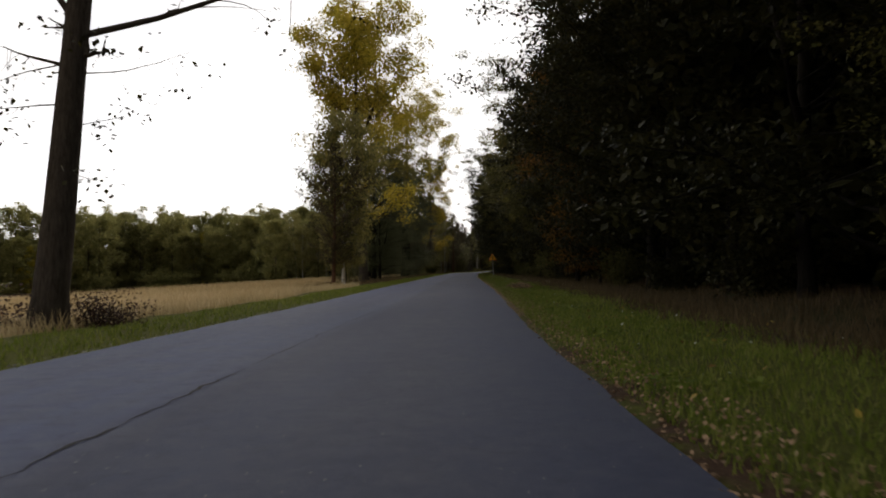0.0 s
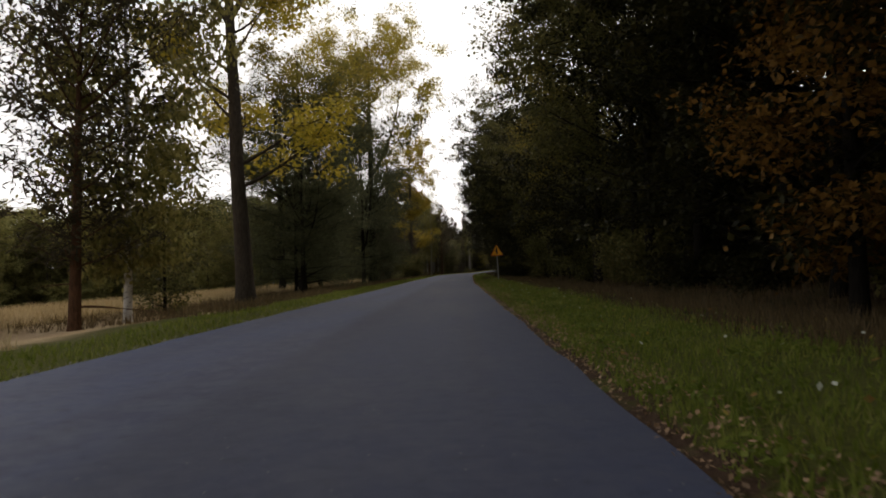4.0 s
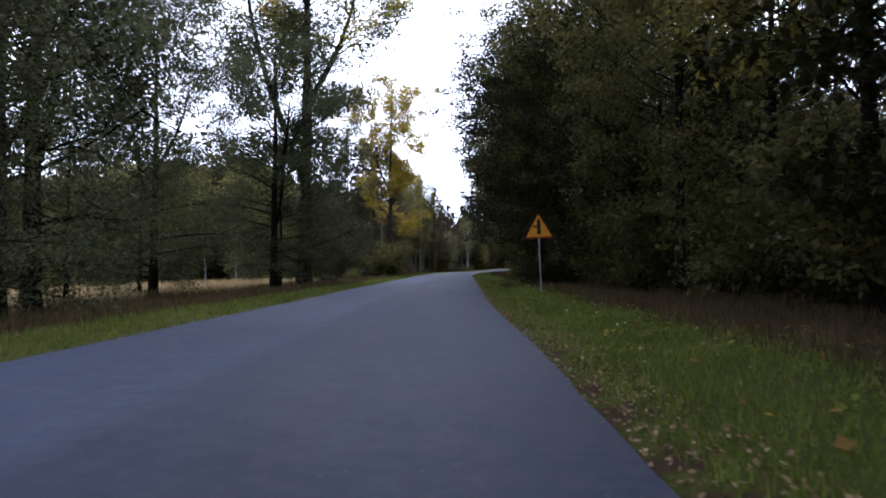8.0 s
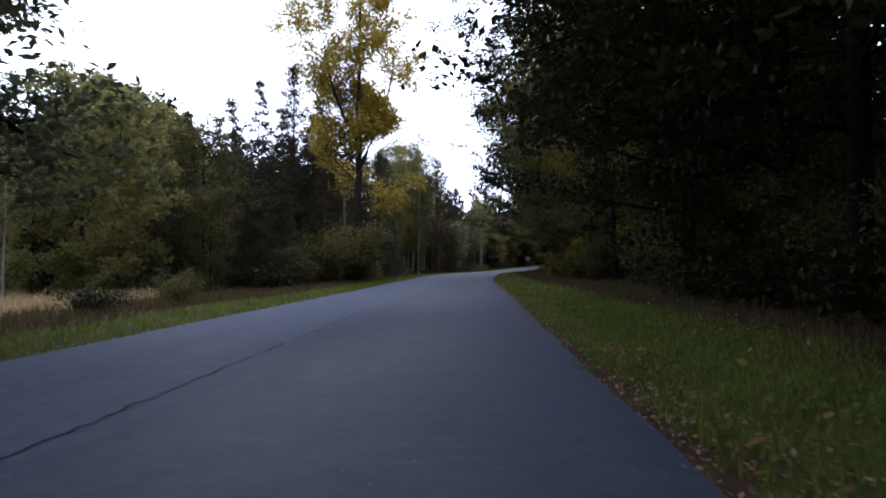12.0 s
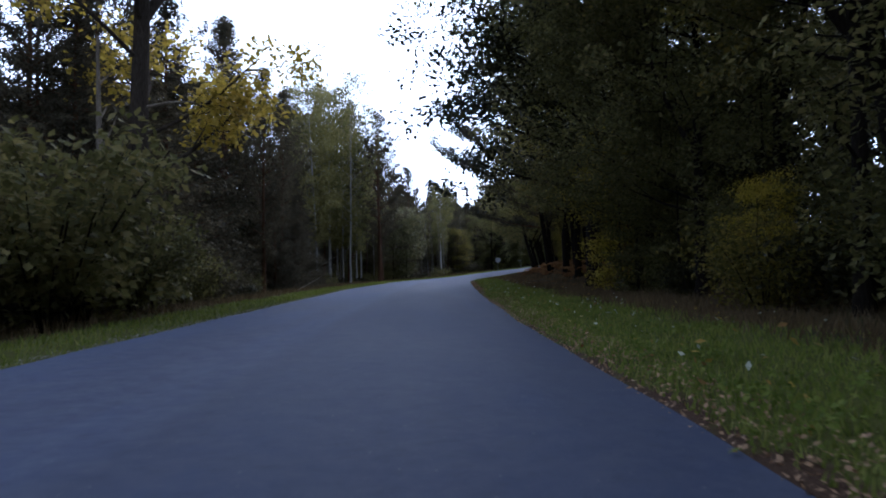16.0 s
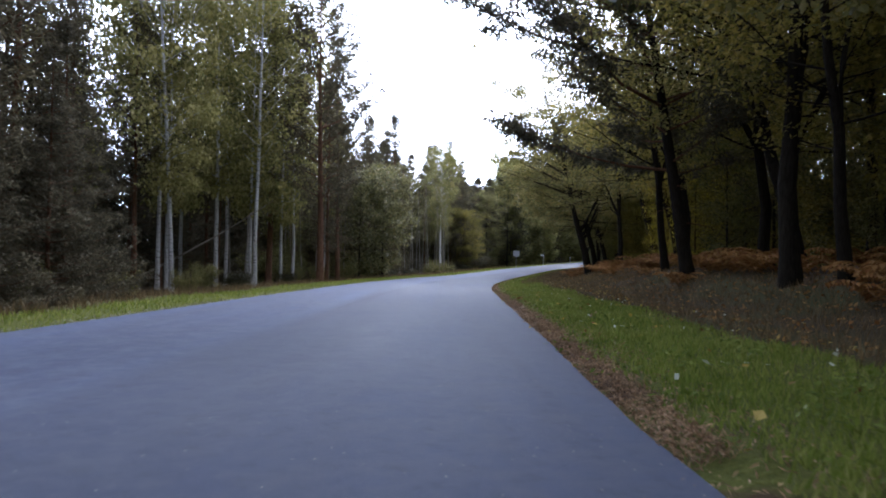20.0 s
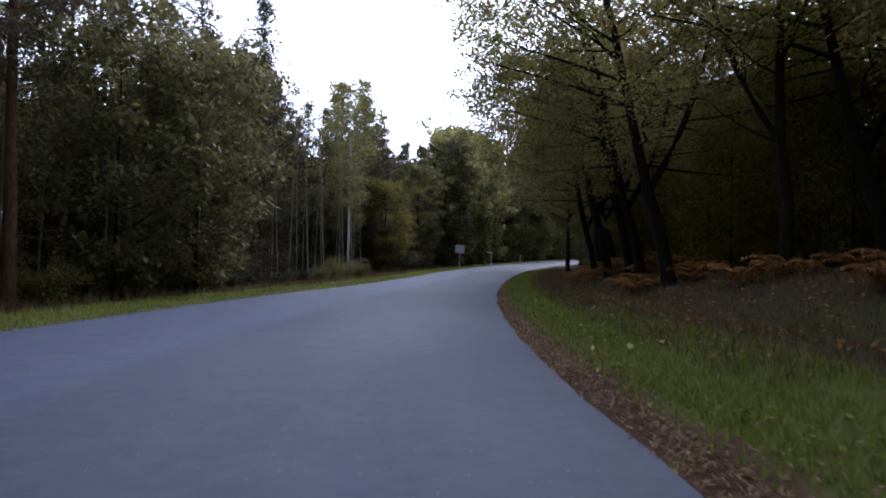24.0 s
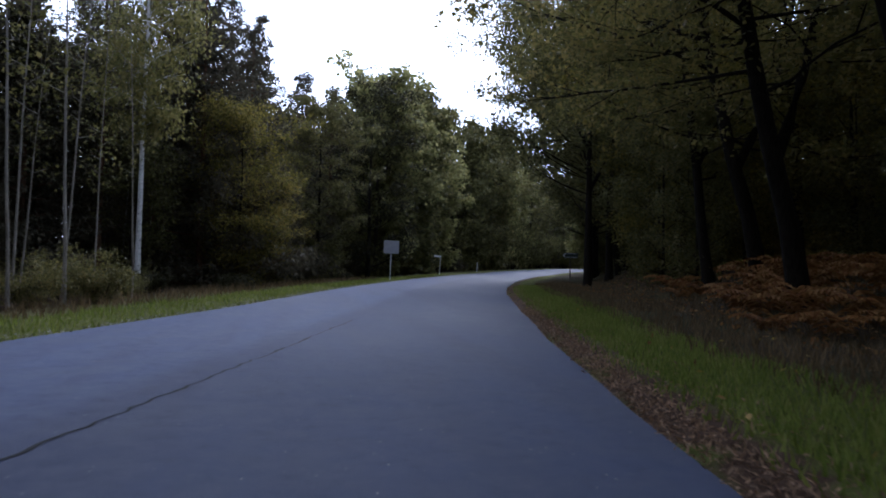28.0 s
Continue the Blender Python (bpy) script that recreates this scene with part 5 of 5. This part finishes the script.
for by, off, s in ((164.5, 5.0, 0.6), (167.5, 4.6, 0.55), (170.5, 4.8, 0.6), (172.5, 5.6, 0.7), (169.0, 6.4, 0.8)):
    plant(SPRUCES[0], lx(by, off), by, s, turn=51.0 * by, group=WOOD_L)
plant(HIGH_M, 8.8, 158.5, 1.1, turn=140, group=WOOD_R)


# ---- grass, litter, ferns ----
def blades(name, seed, spots, h, w, material, label, lean=0.35, base=0.0):
    rng = np.random.default_rng(seed)
    x, y = spots[:, 0], spots[:, 1]
    n = len(x)
    z = height(x, y) + base - 0.01
    az, hh = rng.random(n) * 2 * np.pi, h * (0.45 + 0.9 * rng.random(n))
    tip = np.stack([x + np.cos(az) * hh * lean * rng.random(n) * 2, y + np.sin(az) * hh * lean * rng.random(n) * 2, z + hh], 1)
    a2 = rng.random(n) * 2 * np.pi
    ww = w * (0.6 + 0.8 * rng.random(n))
    o = np.stack([np.cos(a2) * ww, np.sin(a2) * ww, 0 * ww], 1)
    b = np.stack([x, y, z], 1)
    v = np.stack([b - o, b + o, tip], 1).reshape(-1, 3)
    tagged(new(name, mesh_from(name, v, np.arange(3 * n).reshape(-1, 3), material)), label, "grass", "", "stuff")


def strip(rng, n, y0, y1, side, off0, off1, power=1.0):
    y = y0 + (y1 - y0) * rng.random(n)
    o = off0 + (off1 - off0) * rng.random(n) ** power
    c = np.cos(np.arctan((right_x(y + 2) - right_x(y - 2)) / 4))
    x = right_x(y) + o / c if side == "right" else left_x(y) - o / c
    return np.stack([x, y], 1)


G = np.random.default_rng(5)
blades("verge_grass", 1, np.concatenate([strip(G, 150000, -2, 150, "right", 0.12, 2.5), strip(G, 70000, 150, 195, "right", 0.5, 2.4), strip(G, 50000, 195, 240, "right", 0.5, 1.7), strip(G, 9000, -2, 150, "right", 2.4, 3.2), strip(G, 6000, 150, 240, "right", 0.25, 0.6)]), 0.085, 0.009, GRASS_MAT, "green uncut verge grass")
blades("far_verge_grass", 2, strip(G, 48000, -2, 262, "left", 0.1, 1.5), 0.10, 0.012, GRASS_MAT, "green grass along the field side of the road")
blades("bank_grass", 13, np.concatenate([strip(G, 42000, 150, 244, "right", 2.2, 7.0), strip(G, 9000, 186, 244, "right", 1.35, 2.3)]), 0.16, 0.010, DRY_MAT, "short brown grass on the bank below the oaks")
blades("dry_grass", 3, strip(G, 80000, -2, 156, "right", 2.1, 7.4), 0.24, 0.009, DRY_MAT, "tall brown dry grass below the trees")
blades("rough_grass", 4, np.concatenate([strip(G, 24000, 46, 128, "left", 1.4, 7.2), strip(G, 12000, 128, 250, "left", 1.4, 4.4)]), 0.26, 0.012, DRY_MAT, "rough brownish grass beyond the verge")
blades("field_straw", 5, strip(G, 30000, -2, 40, "left", 1.9, 22, 1.6), 0.3, 0.012, STRAW_MAT, "pale straw-coloured field grass")
blades("far_field_straw", 15, strip(G, 40000, 38, 118, "left", 6.6, 36, 1.5), 0.4, 0.016, STRAW_MAT, "pale straw-coloured grass of the open field")


def litter(name, seed, spots, size, material, label, lift=0.02, broad=0.7):
    rng = np.random.default_rng(seed)
    c = np.stack([spots[:, 0], spots[:, 1], height(spots[:, 0], spots[:, 1]) + lift], 1)
    me = leaves_mesh(name, rng, c, np.full(len(c), 0.05), 1, size, size * broad, material, 0.6, 0.0, 1, 0.015)
    tagged(new(name, me), label, "fallen leaves", "", "stuff")


litter("fallen_leaves", 6, strip(G, 1300, -2, 225, "right", 0.0, 4.2), 0.065, LITTER_MAT, "scattered yellow and brown fallen leaves on the verge", 0.09)
litter("edge_litter", 7, np.concatenate([strip(G, 16000, 140, 240, "right", -0.03, 0.85, 1.2), strip(G, 8000, 156, 166, "right", 0.02, 0.3), strip(G, 24000, 164, 222, "right", 0.02, 0.28)]), 0.055, EDGE_MAT, "brown needle and leaf litter along the edge of the asphalt", 0.03, 0.22)
litter("edge_litter_near", 8, strip(G, 24000, -2, 145, "right", -0.05, 0.62, 1.3), 0.04, EDGE_MAT, "dry leaf litter along the edge of the asphalt", 0.03)
litter("forest_litter", 9, strip(G, 12000, 150, 240, "right", 2.7, 14.0), 0.10, FERN_MAT, "rusty leaf litter on the forest floor", 0.05)
litter("large_leaves", 11, strip(G, 500, 60, 200, "right", 0.3, 3.2), 0.10, LITTER_MAT, "large pale yellow fallen leaves on the verge", 0.10)
litter("pale_leaves", 15, strip(G, 90, 112, 172, "right", 0.5, 2.4), 0.075, FLOWER_MAT, "pale curled leaves lying in the verge grass", 0.13)
litter("edge_grit", 14, np.concatenate([strip(G, 9000, 130, 262, "left", -0.06, 0.14), strip(G, 3000, -2, 130, "left", -0.04, 0.08)]), 0.03, GRAVEL_MAT, "pale grit along the edge of the asphalt", 0.07)
litter("white_flowers", 10, strip(G, 260, 0, 175, "right", 0.6, 3.0), 0.045, FLOWER_MAT, "small pale flower heads in the verge", 0.17)


# broad-leaved weeds in patches of the verge
hearts = strip(G, 520, -2, 200, "right", 0.25, 2.2)
weeds = np.repeat(hearts, 26, 0) + G.normal(0, 0.13, (520 * 26, 2))
litter("verge_weeds", 12, weeds, 0.062, GRASS_MAT, "broad-leaved plantain and clover in patches of the verge", 0.08)


def fern(name, seed):
    rng = np.random.default_rng(seed)
    V = []
    for k in range(9):
        az, L = k * 0.7 + rng.normal(0, 0.2), 0.75 + 0.4 * rng.random()
        for s in np.linspace(0.15, 1, 11):
            c = np.array([math.cos(az) * L * s * 0.8, math.sin(az) * L * s * 0.8, L * (1.1 * s - 0.75 * s * s) + 0.05])
            d = np.array([-math.sin(az), math.cos(az), 0])
            w = 0.26 * (1 - s) ** 0.7 + 0.03
            t = np.array([math.cos(az), math.sin(az), 0.1]) * 0.055
            for sg in (-1, 1):
                V += [c, c + d * sg * w * 0.5 + t - [0, 0, 0.02], c + d * sg * w + t * 0.6 - [0, 0, 0.08], c + d * sg * w * 0.5 - t * 0.4]
    root = new(name)
    part("fronds", mesh_from("fronds", np.array(V), np.arange(len(V)).reshape(-1, 4), FERN_MAT), root)
    part("stalk", tubes_mesh("stalk", [limb(rng, (0, 0, -0.05), k * 1.2, 1.2, 0.35, 0.008, -0.2, 3) for k in range(5)], 4, TWIG_MAT), root)
    root["set"] = 0
    return tagged(root, "rust-brown bracken on the forest floor", "fern", "bracken beneath the oaks")


FERNS = [fern("bracken", 1), fern("bracken", 2)]
y = 157.0
while y < 197:
    for k in range(2):
        plant(R.choice(FERNS), rx(y, 5.4 + R.uniform(0, 4.2)), y + R.uniform(-0.5, 0.5), R.uniform(0.8, 1.5))
    y += R.uniform(0.9, 1.9)
for fx, fy, spread, count in ((12.9, 202.4, 0.9, 9), (16.9, 215.4, 1.0, 26), (17.6, 219.8, 1.2, 22), (19.4, 223.4, 1.6, 18), (15.4, 209.0, 0.8, 6)):
    for k in range(count):
        plant(R.choice(FERNS), fx + R.gauss(0, spread), fy + R.gauss(0, spread), R.uniform(0.6, 1.25))


def brush_heap():
    rng = np.random.default_rng(4)
    root = new("brush_heap")
    for k in range(26):
        az = rng.random() * 6.28
        s = (rng.normal(0, 0.2), rng.normal(0, 0.16), 0.05 + 0.16 * rng.random())
        part("twig", tubes_mesh("twig", [limb(rng, s, az, rng.normal(0.1, 0.25), 0.25 + 0.35 * rng.random(), 0.009, -0.1, 4)], 5, TWIG_MAT), root)
    c = rng.normal(0, 1, (40, 3)) * [0.22, 0.16, 0.06] + [0, 0, 0.16]
    part("dead_leaves", leaves_mesh("dead_leaves", rng, c, np.full(40, 0.1), 14, 0.08, 0.05, EDGE_MAT, 0.4, 0, 2, 0.05), root, "curled dark dead leaves")
    root.matrix_basis = pose(2.15, 30.3, ground_z(2.15, 30.3) + 0.03)
    tagged(root, "heap of cut twigs and dead leaves on the verge", "brushwood")


brush_heap()
